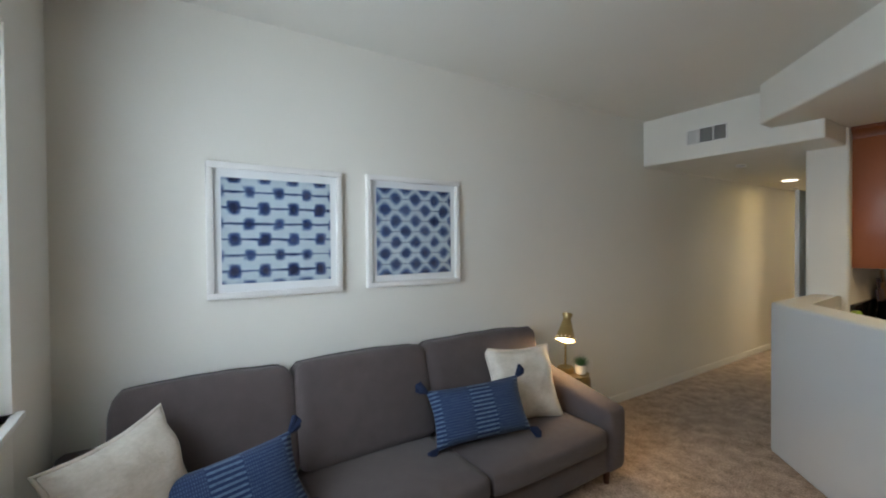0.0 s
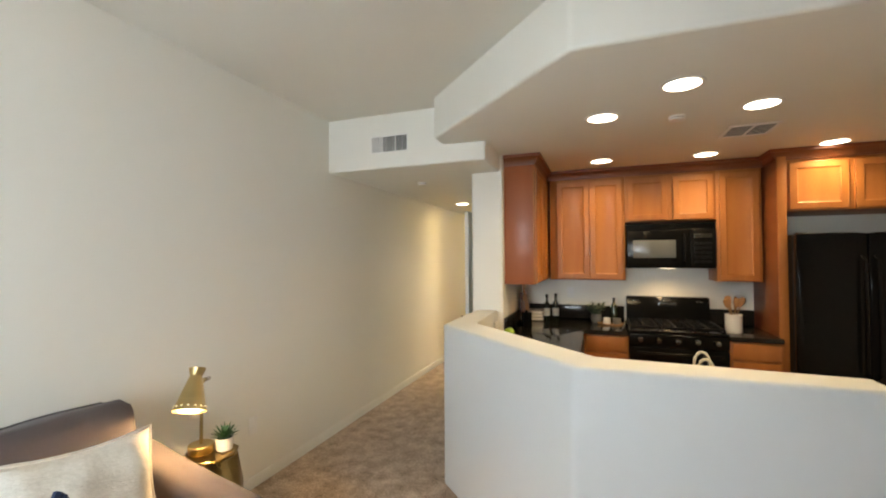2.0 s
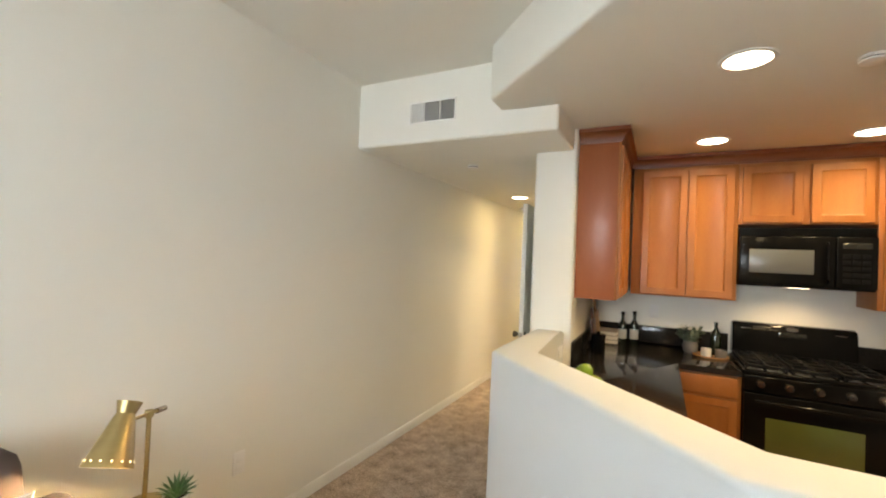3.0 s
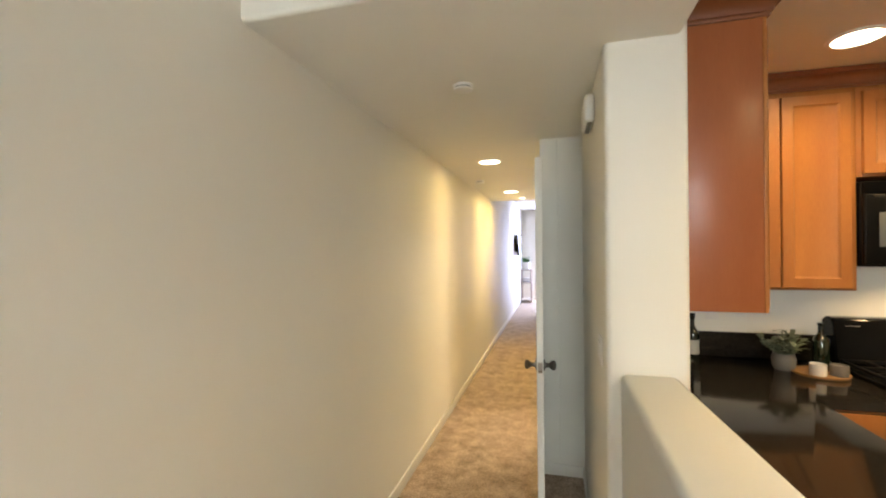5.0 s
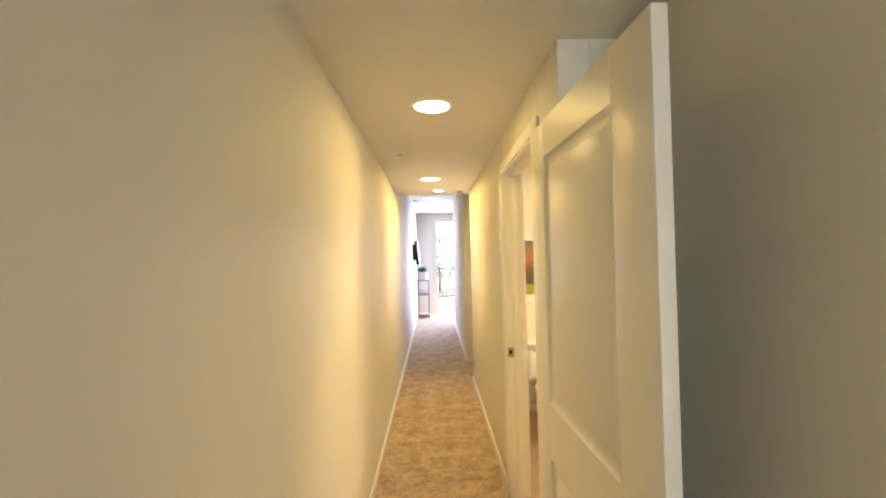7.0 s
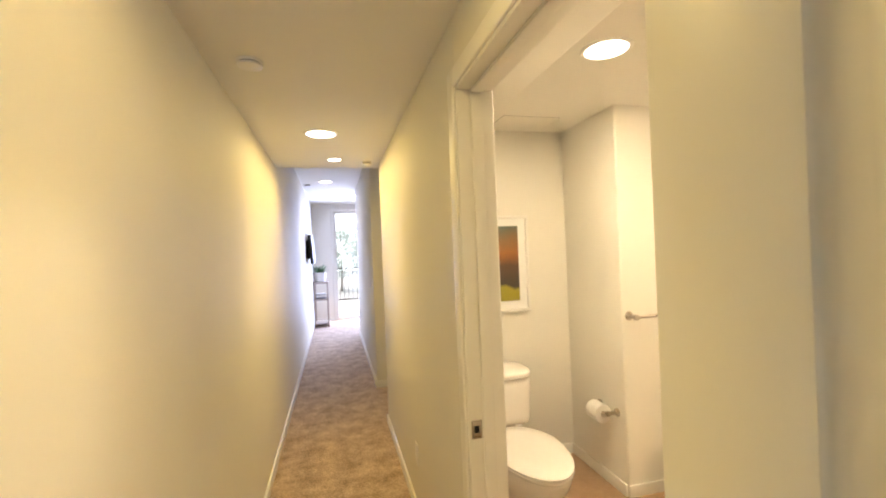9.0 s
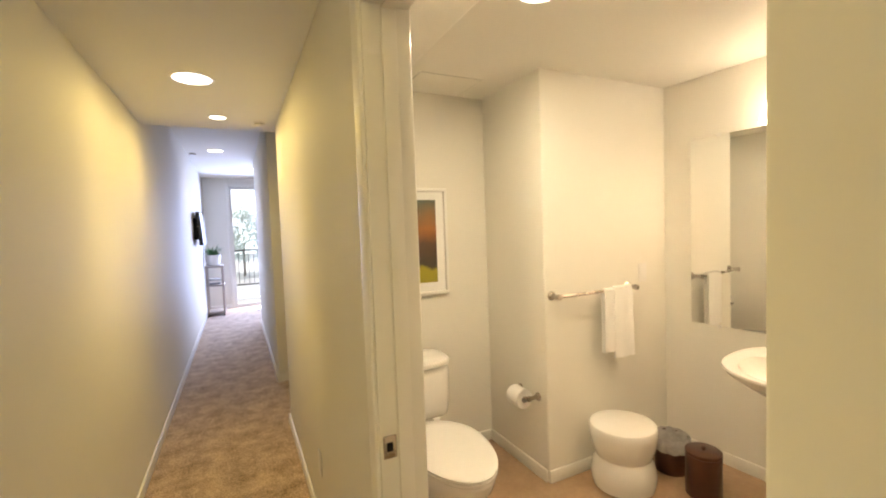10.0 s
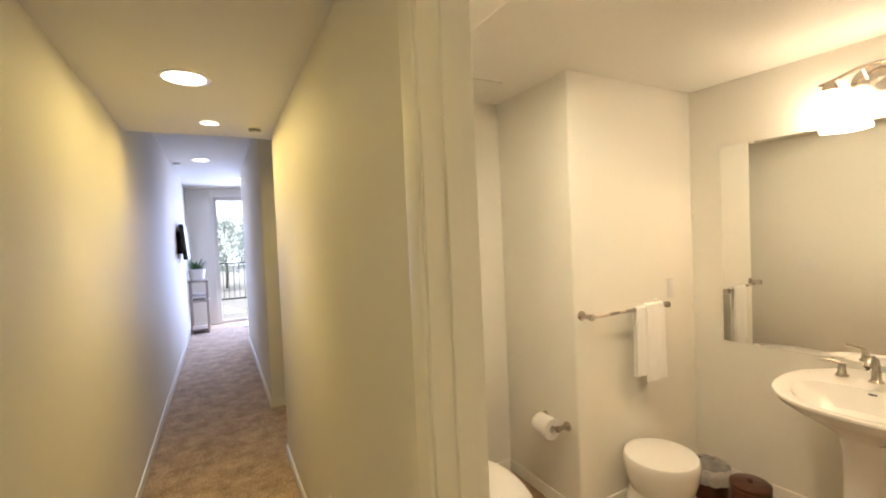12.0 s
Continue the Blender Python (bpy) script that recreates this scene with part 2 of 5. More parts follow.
# olive base colour stands in for greenery reflected in the oven door
OVENGLASS = paint("oven_glass_green_reflection", (0.085, 0.11, 0.03), 0.06, var=0.1, coat=0.5)
GREYGLASS = paint("microwave_window", (0.12, 0.126, 0.126), 0.25, var=0.05)
CHROME = paint("chrome", (0.62, 0.61, 0.60), 0.12, 1.0, var=0.02)
NICKEL = paint("brushed_nickel", (0.50, 0.45, 0.39), 0.27, 1.0, var=0.05, bscale=300)
PEWTER = paint("pewter_knob", (0.20, 0.18, 0.155), 0.3, 1.0, var=0.08)
BRASS = paint("brushed_brass", (0.47, 0.36, 0.165), 0.36, 1.0, var=0.06, bump=0.05, bscale=200, stretch=(1, 1, 8))
BRASSDARK = paint("antique_brass", (0.34, 0.235, 0.085), 0.28, 1.0, var=0.15, scale=9)
SOFA = paint("sofa_cloth", (0.120, 0.097, 0.094), 0.95, scale=14, bump=0.5, bscale=520, col2=(0.082, 0.066, 0.065), fine=0.7, sheen=0.15, spec=0.12)
PIPING = paint("sofa_piping", (0.05, 0.042, 0.042), 0.9, var=0.1)
CREAM = paint("cream_boucle", (0.68, 0.63, 0.55), 0.95, scale=11, bump=1.0, bscale=60, col2=(0.50, 0.45, 0.37), fine=0.35, sheen=0.2, stretch=(1, 1.6, 1))
INDIGO = paint("indigo_yarn", (0.010, 0.024, 0.075), 0.95, scale=40, bump=0.6, bscale=300, col2=(0.004, 0.009, 0.032), fine=0.5)
BLUECLOTH = woven_blue("indigo_weave")
WHITEWOOD = paint("white_frame", (0.82, 0.80, 0.76), 0.35, var=0.02, scale=4, bump=0.04, bscale=50)
MAT = paint("mount_board", (0.84, 0.84, 0.82), 0.8, var=0.01, bump=0.05, bscale=300)
PORCELAIN = paint("porcelain", (0.80, 0.78, 0.74), 0.08, var=0.01, coat=0.4)
WHITECERAMIC = paint("white_ceramic", (0.78, 0.76, 0.72), 0.2, var=0.02)
TOWEL = paint("white_terry", (0.88, 0.87, 0.84), 0.95, scale=20, var=0.02, bump=0.06, bscale=330, fine=0.4, spec=0.1)
PAPER = paint("tissue_paper", (0.84, 0.82, 0.78), 0.9, var=0.02, bump=0.3, bscale=200)
MIRROR = paint("mirror_silver", (0.90, 0.90, 0.88), 0.012, 1.0, var=0.0)
DARKWOOD = paint("dark_rosewood", (0.10, 0.032, 0.016), 0.35, scale=3, bump=0.1, bscale=60, col2=(0.045, 0.014, 0.008), fine=0.4, stretch=(4, 4, 0.6))
LEAF = paint("snake_plant_leaf", (0.014, 0.025, 0.012), 0.45, scale=14, bump=0.15, bscale=60, col2=(0.006, 0.011, 0.006), fine=0.3, stretch=(1, 1, 3))
GREEN = paint("grass_leaf", (0.06, 0.16, 0.05), 0.5, scale=20, var=0.25, bump=0.1)
SAGE = paint("sage_leaf", (0.17, 0.21, 0.14), 0.6, scale=20, var=0.25, bump=0.1)
SOIL = paint("potting_soil", (0.03, 0.02, 0.014), 0.95, scale=30, var=0.3, bump=1.0, bscale=120)
STONEWARE = paint("grey_stoneware", (0.20, 0.19, 0.18), 0.6, var=0.1, bump=0.2, bscale=90)
BAMBOO = paint("bamboo", (0.36, 0.19, 0.075), 0.5, scale=6, var=0.15, bump=0.1, stretch=(1, 1, 0.3))
APPLE = paint("green_apple", (0.26, 0.40, 0.04), 0.25, scale=14, var=0.15)
PLASTIC = paint("white_plastic", (0.80, 0.78, 0.74), 0.3, var=0.01)
GREYPLASTIC = paint("grey_plastic", (0.22, 0.23, 0.25), 0.4, var=0.03)
VENTDARK = paint("vent_shadow", (0.05, 0.05, 0.055), 0.7, var=0.1)
BOTTLE = paint("dark_bottle", (0.008, 0.014, 0.008), 0.06, var=0.1, coat=0.5)
LABEL = paint("bottle_label", (0.55, 0.55, 0.52), 0.7, var=0.05)
PANE = glass("window_glass")
GREYWOOD = paint("weathered_wood", (0.42, 0.36, 0.31), 0.6, scale=5, bump=0.2, bscale=70, col2=(0.30, 0.25, 0.21), fine=0.4, stretch=(4, 4, 0.6))
TVBLACK = paint("tv_black", (0.015, 0.015, 0.016), 0.25, var=0.1)
CURTAIN = paint("linen_curtain", (0.44, 0.43, 0.40), 0.9, var=0.05, scale=6, bump=0.3, bscale=300)
CAN = glow("lamp_lens", (1, 0.90, 0.72), 9.0)
SHADE = glow("lit_glass_shade", (1, 0.81, 0.60), 14.5)
BULB = glow("bulb", (1, 0.82, 0.5), 14.0)
HOLE = glow("lit_hole", (1, 0.80, 0.45), 3.0)
LINEN = paint("cream_linen", (0.68, 0.60, 0.43), 0.9, scale=12, var=0.08, bump=0.2, bscale=220)
HOODLAMP = glow("hood_lamp", (1, 0.82, 0.55), 6.0)
PRINT_A = shibori("shibori_crosses", 0.150, False)
PRINT_B = shibori("shibori_diamonds", 0.146, True)
PICTURE = painting("landscape_print")
FOLIAGE = leafy("tree_leaves", (0.12, 0.16, 0.11), (0.78, 0.86, 0.82))
BARK = paint("tree_bark", (0.24, 0.20, 0.17), 0.9, scale=5, var=0.2, bump=0.6, bscale=30)
CONCRETE = paint("balcony_concrete", (0.58, 0.57, 0.55), 0.85, scale=3, var=0.08, bump=0.2, bscale=90)
BACKDROP = glow("hazy_sky", (0.86, 0.93, 1.0), 2.6)
RAILMAT = paint("rail_paint", (0.10, 0.095, 0.09), 0.4, var=0.1)


# ---- mesh tools ----


def finish(name, bm, material, parent=None, label="", smooth=True):
    me = bpy.data.meshes.new(name)
    bmesh.ops.recalc_face_normals(bm, faces=bm.faces)
    bm.to_mesh(me)
    bm.free()
    me.materials.append(material)
    if smooth:
        for p in me.polygons:
            n = p.normal
            p.use_smooth = not (max(abs(n.x), abs(n.y), abs(n.z)) > 0.9999 or p.area > 0.15)
        me.set_sharp_from_angle(angle=radians(38))
    ob = new(name, me)
    if parent:
        ob.parent = parent
    if label:
        tagged(ob, label)
    return ob


def part(name, bm, material, parent, label=""):
    return finish(name, bm, material, parent, label)


def box(x0, x1, y0, y1, z0, z1, bevel=0.0, seg=2, bm=None):
    bm = bm or bmesh.new()
    made = bmesh.ops.create_cube(bm, size=1)["verts"]
    for v in made:
        v.co = Vector((x0 + (v.co.x + 0.5) * (x1 - x0), y0 + (v.co.y + 0.5) * (y1 - y0), z0 + (v.co.z + 0.5) * (z1 - z0)))
    if bevel:
        edges = list({e for v in made for e in v.link_edges})
        bmesh.ops.bevel(bm, geom=edges, offset=min(bevel, 0.49 * min(x1 - x0, y1 - y0, z1 - z0)), segments=seg, affect="EDGES", profile=0.5)
    return bm


def prism(points, z0, z1, bevel=0.0, seg=3, upright_only=False):
    """A footprint extruded upwards."""
    bm = bmesh.new()
    low = [bm.verts.new((x, y, z0)) for x, y in points]
    high = [bm.verts.new((x, y, z1)) for x, y in points]
    k = len(points)
    bm.faces.new(low[::-1]), bm.faces.new(high)
    for i in range(k):
        bm.faces.new((low[i], low[(i + 1) % k], high[(i + 1) % k], high[i]))
    if bevel:
        edges = [e for e in bm.edges if not upright_only or abs(e.verts[0].co.z - e.verts[1].co.z) > 1e-4]
        bmesh.ops.bevel(bm, geom=edges, offset=bevel, segments=seg, affect="EDGES", profile=0.5)
    return bm


def lathe(profile, n=32, bm=None, centre=(0, 0), sx=1.0, sy=1.0):
    """Turns (radius, z) pairs round the z axis; sx, sy squash it into an oval."""
    bm = bm or bmesh.new()
    rings = []
    for r, z in profile:
        if r < 1e-5:
            rings.append([bm.verts.new((centre[0], centre[1], z))])
        else:
            rings.append([bm.verts.new((centre[0] + sx * r * math.cos(2 * math.pi * i / n), centre[1] + sy * r * math.sin(2 * math.pi * i / n), z)) for i in range(n)])
    for a, b in zip(rings, rings[1:]):
        for i in range(n):
            j = (i + 1) % n
            if len(a) == 1 and len(b) == 1:
                continue
            if len(a) == 1:
                bm.faces.new((a[0], b[i], b[j]))
            elif len(b) == 1:
                bm.faces.new((a[i], a[j], b[0]))
            else:
                bm.faces.new((a[i], a[j], b[j], b[i]))
    return bm


def tube(points, r, n=12, bm=None, taper=1.0):
    """A round bar along a line of points, closed at both ends."""
    bm = bm or bmesh.new()
    pts = [Vector(p) for p in points]
    rings = []
    for i, p in enumerate(pts):
        d = (pts[min(i + 1, len(pts) - 1)] - pts[max(i - 1, 0)]).normalized()
        side = d.cross(Vector((0, 0, 1)) if abs(d.z) < 0.9 else Vector((1, 0, 0))).normalized()
        up = side.cross(d)
        rr = r * (1 + (taper - 1) * i / (len(pts) - 1))
        rings.append([bm.verts.new(p + rr * (side * math.cos(2 * math.pi * k / n) + up * math.sin(2 * math.pi * k / n))) for k in range(n)])
    for a, b in zip(rings, rings[1:]):
        for k in range(n):
            bm.faces.new((a[k], a[(k + 1) % n], b[(k + 1) % n], b[k]))
    bm.faces.new(rings[0][::-1]), bm.faces.new(rings[-1])
    return bm


def soft_box(x0, x1, y0, y1, z0, z1, r, bulge=0.0, cuts=8, wrinkle=0.0, seed=0):
    """An upholstered block: rounded edges, crowned faces, slight wrinkles."""
    bm = bmesh.new()
    bmesh.ops.create_cube(bm, size=2)
    bmesh.ops.subdivide_edges(bm, edges=bm.edges, cuts=cuts, use_grid_fill=True)
    c = Vector(((x0 + x1) / 2, (y0 + y1) / 2, (z0 + z1) / 2))
    h = Vector(((x1 - x0) / 2, (y1 - y0) / 2, (z1 - z0) / 2))
    for v in bm.verts:
        u = v.co.copy()
        p = Vector((u.x * h.x, u.y * h.y, u.z * h.z))
        q = Vector([max(-h[i] + r, min(h[i] - r, p[i])) for i in range(3)])
        d = p - q
        if d.length > 1e-6:
            p = q + d.normalized() * r
        for i in range(3):
            a, b = (i + 1) % 3, (i + 2) % 3
            p[i] += bulge * u[i] * (1 - u[a] ** 2) * (1 - u[b] ** 2)
        if wrinkle:
            p += Vector((1, 1, 1)) * wrinkle * noise.noise(p * 7 + Vector((seed, 0, 0)))
        v.co = c + p
    return bm


def pillow(w, h, t, n=18, seed=0, wrinkle=0.008, pinch=0.07):
    """A scatter cushion in the local x-y plane, pinched to its corners."""
    bm = bmesh.new()
    top, bot = {}, {}
    for i in range(n + 1):
        for j in range(n + 1):
            u, v = 2 * i / n - 1, 2 * j / n - 1
            px = 0.5 * w * u * (1 - pinch * (1 - v * v))
            py = 0.5 * h * v * (1 - pinch * (1 - u * u))
            z = 0.5 * t * ((1 - u ** 4) * (1 - v ** 4)) ** 0.5
            k = wrinkle * noise.noise(Vector((px * 9 + seed, py * 9, 1.7)))
            edge = i in (0, n) or j in (0, n)
            top[i, j] = bm.verts.new((px, py, (0 if edge else z + k)))
            bot[i, j] = top[i, j] if edge else bm.verts.new((px, py, -z + k))
    for i in range(n):
        for j in range(n):
            bm.faces.new((top[i, j], top[i + 1, j], top[i + 1, j + 1], top[i, j + 1]))
            f = (bot[i, j], bot[i, j + 1], bot[i + 1, j + 1], bot[i + 1, j])
            if len(set(f)) == 4 and not all(v in top.values() for v in f):
                bm.faces.new(f)
    return bm


def blade(length, width, lean, turn, curl=0.3, thick=0.004, n=8, tip=0.0, fat=0.5):
    """A leaf that rises from the origin, leaning out towards the heading turn."""
    bm = bmesh.new()
    rows = []
    for i in range(n + 1):
        s = i / n
        w = width * (math.sin(math.pi * min(1, (0.28 + 0.72 * s))) ** fat) * 0.5 if s < 1 else tip
        a = lean + curl * s
        x, z = length * s * math.sin(a), length * s * math.cos(a)
        rows.append([(x, -w, z), (x - thick - 0.12 * w, 0, z), (x, w, z), (x + thick, 0, z)])
    rot = Matrix.Rotation(turn, 3, "Z")
    vs = [[bm.verts.new(rot @ Vector(p)) for p in row] for row in rows]
    for a, b in zip(vs, vs[1:]):
        for k in range(4):
            bm.faces.new((a[k], a[(k + 1) % 4], b[(k + 1) % 4], b[k]))
    bm.faces.new(vs[0][::-1]), bm.faces.new(vs[-1])
    return bm


def draped(width, prof, thick, cols=14, wave=0.004, flare=0.06, seed=0.0):
    """Cloth hung along x over a rail: the profile in y and z, thickened to both sides."""
    bm = bmesh.new()
    pts = [Vector(p) for p in prof]
    outer, inner = [], []
    for i, p in enumerate(pts):
        d = (pts[min(i + 1, len(pts) - 1)] - pts[max(i - 1, 0)]).normalized()
        nrm = Vector((-d.y, d.x)) * thick * 0.5
        outer.append(p + nrm), inner.append(p - nrm)
    loop = outer + inner[::-1]
    rings = []
    for i in range(cols + 1):
        x = width * i / cols - width / 2
        rings.append([bm.verts.new((x * (1 + flare * abs(q.y)), q.x + wave * math.sin(i * 0.8 + seed) * min(1, abs(q.y) * 5), q.y)) for q in loop])
    k = len(loop)
    for a, b in zip(rings, rings[1:]):
        for j in range(k):
            bm.faces.new((a[j], a[(j + 1) % k], b[(j + 1) % k], b[j]))
    bm.faces.new(rings[0][::-1]), bm.faces.new(rings[-1])
    return bm


def sword_leaf(base, mid, tip, width, twist=0.0):
    """A stiff pointed leaf through three places, widest below its middle, folded along the rib."""
    bm = bmesh.new()
    base, mid, tip = Vector(base), Vector(mid), Vector(tip)
    side = Vector((math.sin(twist), math.cos(twist), 0))
    back = Vector((math.cos(twist), -math.sin(twist), 0))
    rows = []
    for i in range(15):
        s = i / 14
        c = base * (1 - s) ** 2 + (mid * 2 - (base + tip) * 0.5) * (2 * s * (1 - s)) + tip * s * s
        w = width * 0.5 * ((0.5 + 0.5 * math.sin(math.pi * min(1, s / 0.45) / 2)) if s < 0.45 else max(0.01, 1 - ((s - 0.45) / 0.55) ** 1.7))
        rows.append([bm.verts.new(v) for v in (c - side * w, c + back * (0.25 * w - 0.003), c + side * w, c + back * (0.25 * w + 0.004))])
    for a, b in zip(rows, rows[1:]):
        for k in range(4):
            bm.faces.new((a[k], a[(k + 1) % 4], b[(k + 1) % 4], b[k]))
    bm.faces.new(rows[0][::-1]), bm.faces.new(rows[-1])
    return bm


def thing(name, m, label, category, group=""):
    ob = new(name)
    ob.empty_display_size = 0.05
    ob.matrix_world = m
    return tagged(ob, label, category, group)


def setting(name, bm, material, label, category="wall", smooth=True):
    return tagged(finish(name, bm, material, None, "", smooth), label, category, "", "structure")

# ---- the large structure ----
LIV, KIT, HALL, FAR, BATH = 2.735, 2.43, 2.286, 2.64, 2.325
R = 0.012

setting("floor", box(-0.15, 5.0, -0.4, 16.1, -0.12, 0.0), CARPET, "mottled brown cut-pile carpet over the whole flat", "floor")
setting("floor_kitchen", prism([(1.39, 4.9), (1.39, 3.97), (2.18, 3.18), (3.16, 3.18), (4.7, 3.18), (4.7, 6.05), (1.39, 6.05)], 0.0, 0.008), TILE, "tan tiled kitchen floor", "floor")
setting("floor_bath", box(0.96, 3.25, 6.18, 8.75, 0.0, 0.008), TILE, "tan stone-look bathroom floor", "floor")

setting("wall_west", box(-0.15, 0, -0.4, 16.1, 0, 2.9), WALL, "long off-white painted wall running from living room into hall")
setting("wall_east", box(4.75, 4.9, -0.4, 16.1, 0, 2.9), WALL, "plain off-white painted wall")
setting("wall_north", box(0, 0.47, 15.9, 16.1, 0, 2.9, R), WALL, "off-white end wall beside a glazed door")
setting("wall_north_lintel", box(0.47, 2.2, 15.9, 16.1, 2.47, 2.9), WALL, "off-white wall above the glazed door")
setting("wall_north_side", box(2.2, 4.75, 15.9, 16.1, 0, 2.9), WALL, "plain off-white end wall")
setting("wall_south", box(-0.01, 0.56, -0.36, -0.21, 0, 2.9, R), WALL, "off-white wall at the corner beside the window")
setting("wall_south_side", box(2.0, 4.76, -0.36, -0.21, 0, 2.9, R), WALL, "off-white wall beside the window")
setting("wall_south_lintel", box(0.55, 2.01, -0.355, -0.213, 2.25, 2.9), WALL, "off-white wall above the window")
setting("wall_south_sill", box(0.55, 2.01, -0.355, -0.213, 0, 1.0), WALL, "off-white wall below the window")

setting("wall_half", prism([(1.196, 4.745), (1.196, 3.885), (2.10, 2.99), (3.16, 2.99), (3.16, 3.18), (2.179, 3.18), (1.386, 3.964), (1.386, 4.745)], 0, 1.09, 0.022, 4), COOLWALL,
        "breakfast-bar half wall with rounded drywall corners, in a cool pale grey")
setting("wall_pier", box(1.149, 1.427, 4.74, 6.06, 0, HALL + 0.3, 0.022, 4), WALL, "white pier with rounded corners between hall and kitchen")
setting("wall_kitchen_back", box(1.149, 4.76, 6.05, 6.20, 0, 2.9), WALL, "off-white wall behind the range")
setting("wall_bath_jamb", box(0.872, 0.99, 6.08, 6.374, 0, 2.9, 0.008), WALL, "short return of wall beside the bathroom door")
setting("wall_bath_return", box(0.989, 1.15, 6.08, 6.20, 0, 2.9), WALL, "return of hall wall")
setting("wall_bath_lintel", box(0.872, 0.99, 6.368, 7.29, 2.055, 2.9), WALL, "wall above the bathroom doorway")
setting("wall_hall_east", box(0.872, 0.99, 7.285, 9.714, 0, 2.9, 0.012), WALL, "long cream hall wall past the bathroom")
setting("wall_hall_far", box(0.872, 1.02, 10.726, 13.9, 0, 2.9, 0.012), WALL, "hall wall nearer the bright end room")
setting("wall_passage", box(1.02, 2.2, 10.726, 10.87, 0, 2.9), WALL, "wall of the side passage")
setting("wall_passage_end", box(2.2, 2.35, 8.7, 10.87, 0, 2.9), WALL, "end wall of the side passage")
setting("wall_bath_east", prism([(3.098, 8.2), (3.098, 8.101), (3.2505, 6.15), (3.4, 6.15), (3.4, 8.2)], 0, 2.9), WALL, "off-white bathroom wall behind mirror and basin")
setting("wall_bath_towel", prism([(2.09, 8.101), (3.1, 8.101), (3.1, 8.25), (2.24, 8.25), (2.24, 8.705), (2.09, 8.705)], 0, 2.9, 0.012, 3, True), WALL, "bathroom wall with a towel rail, turning back beside the toilet")
setting("wall_bath_north", box(0.985, 2.4, 8.70, 8.85, 0, 2.9), WALL, "bathroom wall behind the toilet")

setting("ceiling_living", box(-0.1, 4.85, -0.4, 4.9, LIV, LIV + 0.15), CEIL, "white textured living room ceiling", "ceiling")
setting("ceiling_kitchen", prism([(1.06, 4.26), (1.06, 4.07), (2.10, 3.02), (4.76, 3.02), (4.76, 6.06), (1.40, 6.06), (1.40, 4.26)], KIT, LIV + 0.05, 0.02, 3), CEIL,
        "dropped white kitchen ceiling with an angled rounded edge", "ceiling")
setting("ceiling_hall", box(-0.05, 1.405, 4.255, 9.9, HALL, LIV + 0.1, 0.018, 3), CEIL, "dropped hall ceiling with a rounded front edge", "ceiling")
setting("ceiling_bath", box(0.98, 3.3, 6.1, 8.8, BATH, BATH + 0.15), CEIL, "white bathroom ceiling", "ceiling")
setting("ceiling_far", box(-0.1, 4.85, 9.7, 16.1, FAR, FAR + 0.15), CEIL, "white ceiling of the end room", "ceiling")


def baseboard(x0, x1, y0, y1):
    bm = box(x0, x1, y0, y1, 0, 0.078, 0.005, 2)
    setting("baseboard", bm, TRIM, "low cream painted baseboard", "baseboard")


baseboard(0, 0.013, -0.2, 15.9)
baseboard(0.859, 0.872, 7.345, 9.714)
baseboard(0.859, 0.872, 10.726, 13.9)
baseboard(0.872, 1.6, 10.713, 10.726)
baseboard(1.136, 1.149, 4.75, 6.07)
baseboard(0.885, 1.136, 6.067, 6.08)
baseboard(2.077, 2.09, 8.11, 8.69)
baseboard(2.09, 3.09, 8.088, 8.101)
setting("baseboard", prism([(3.098, 8.088), (3.086, 8.088), (3.230, 6.21), (3.244, 6.21)], 0, 0.078, 0.004, 2), TRIM, "low cream painted baseboard", "baseboard")
baseboard(1.03, 2.077, 8.687, 8.70)
baseboard(0.013, 0.47, 15.887, 15.9)

# ---- ceiling and wall fittings ----


def downlight(x, y, z, r, group):
    t = thing("recessed_downlight", pose(x, y, z), "round white recessed ceiling downlight, switched on", "ceiling light", group)
    ring = [(r, 0.0), (r, -0.006), (r * 1.18, -0.005), (r * 1.22, 0.0), (r * 1.2, 0.003), (r, 0.003), (r, 0.0)]
    part("trim_ring", lathe(ring, 36), PLASTIC, t)
    part("lens", lathe([(0, -0.003), (r * 0.6, -0.0035), (r * 0.998, -0.002), (r * 0.998, 0.002), (0, 0.002)], 36), CAN, t, "glowing warm white lens")


for x, y in KITCHEN_CANS:
    downlight(x, y, KIT, 0.088, "kitchen downlights")
for x, y in HALL_CANS:
    downlight(x, y, HALL, 0.088, "hall downlights")
downlight(0.494, 9.52, HALL, 0.05, "hall downlights")
downlight(0.37, 12.80, FAR, 0.09, "end room downlights")
downlight(0.84, 14.47, FAR, 0.09, "end room downlights")
downlight(1.60, 7.48, BATH, 0.088, "bathroom downlight")


def ceiling_disc(x, y, z, r, label="small round white ceiling smoke detector"):
    t = thing("smoke_detector", pose(x, y, z), label, "smoke detector")
    part("base", lathe([(0, 0), (r, 0), (r, -0.006), (r * 0.95, -0.009), (0, -0.009)], 28), PLASTIC, t)
    part("vent_gap", lathe([(r * 0.82, -0.009), (r * 0.82, -0.015), (0, -0.015)], 28), STONEWARE, t, "grey vent slot round the rim")
    part("cover", lathe([(0, -0.015), (r * 0.96, -0.015), (r * 0.94, -0.022), (r * 0.6, -0.027), (0, -0.028)], 28), PLASTIC, t)


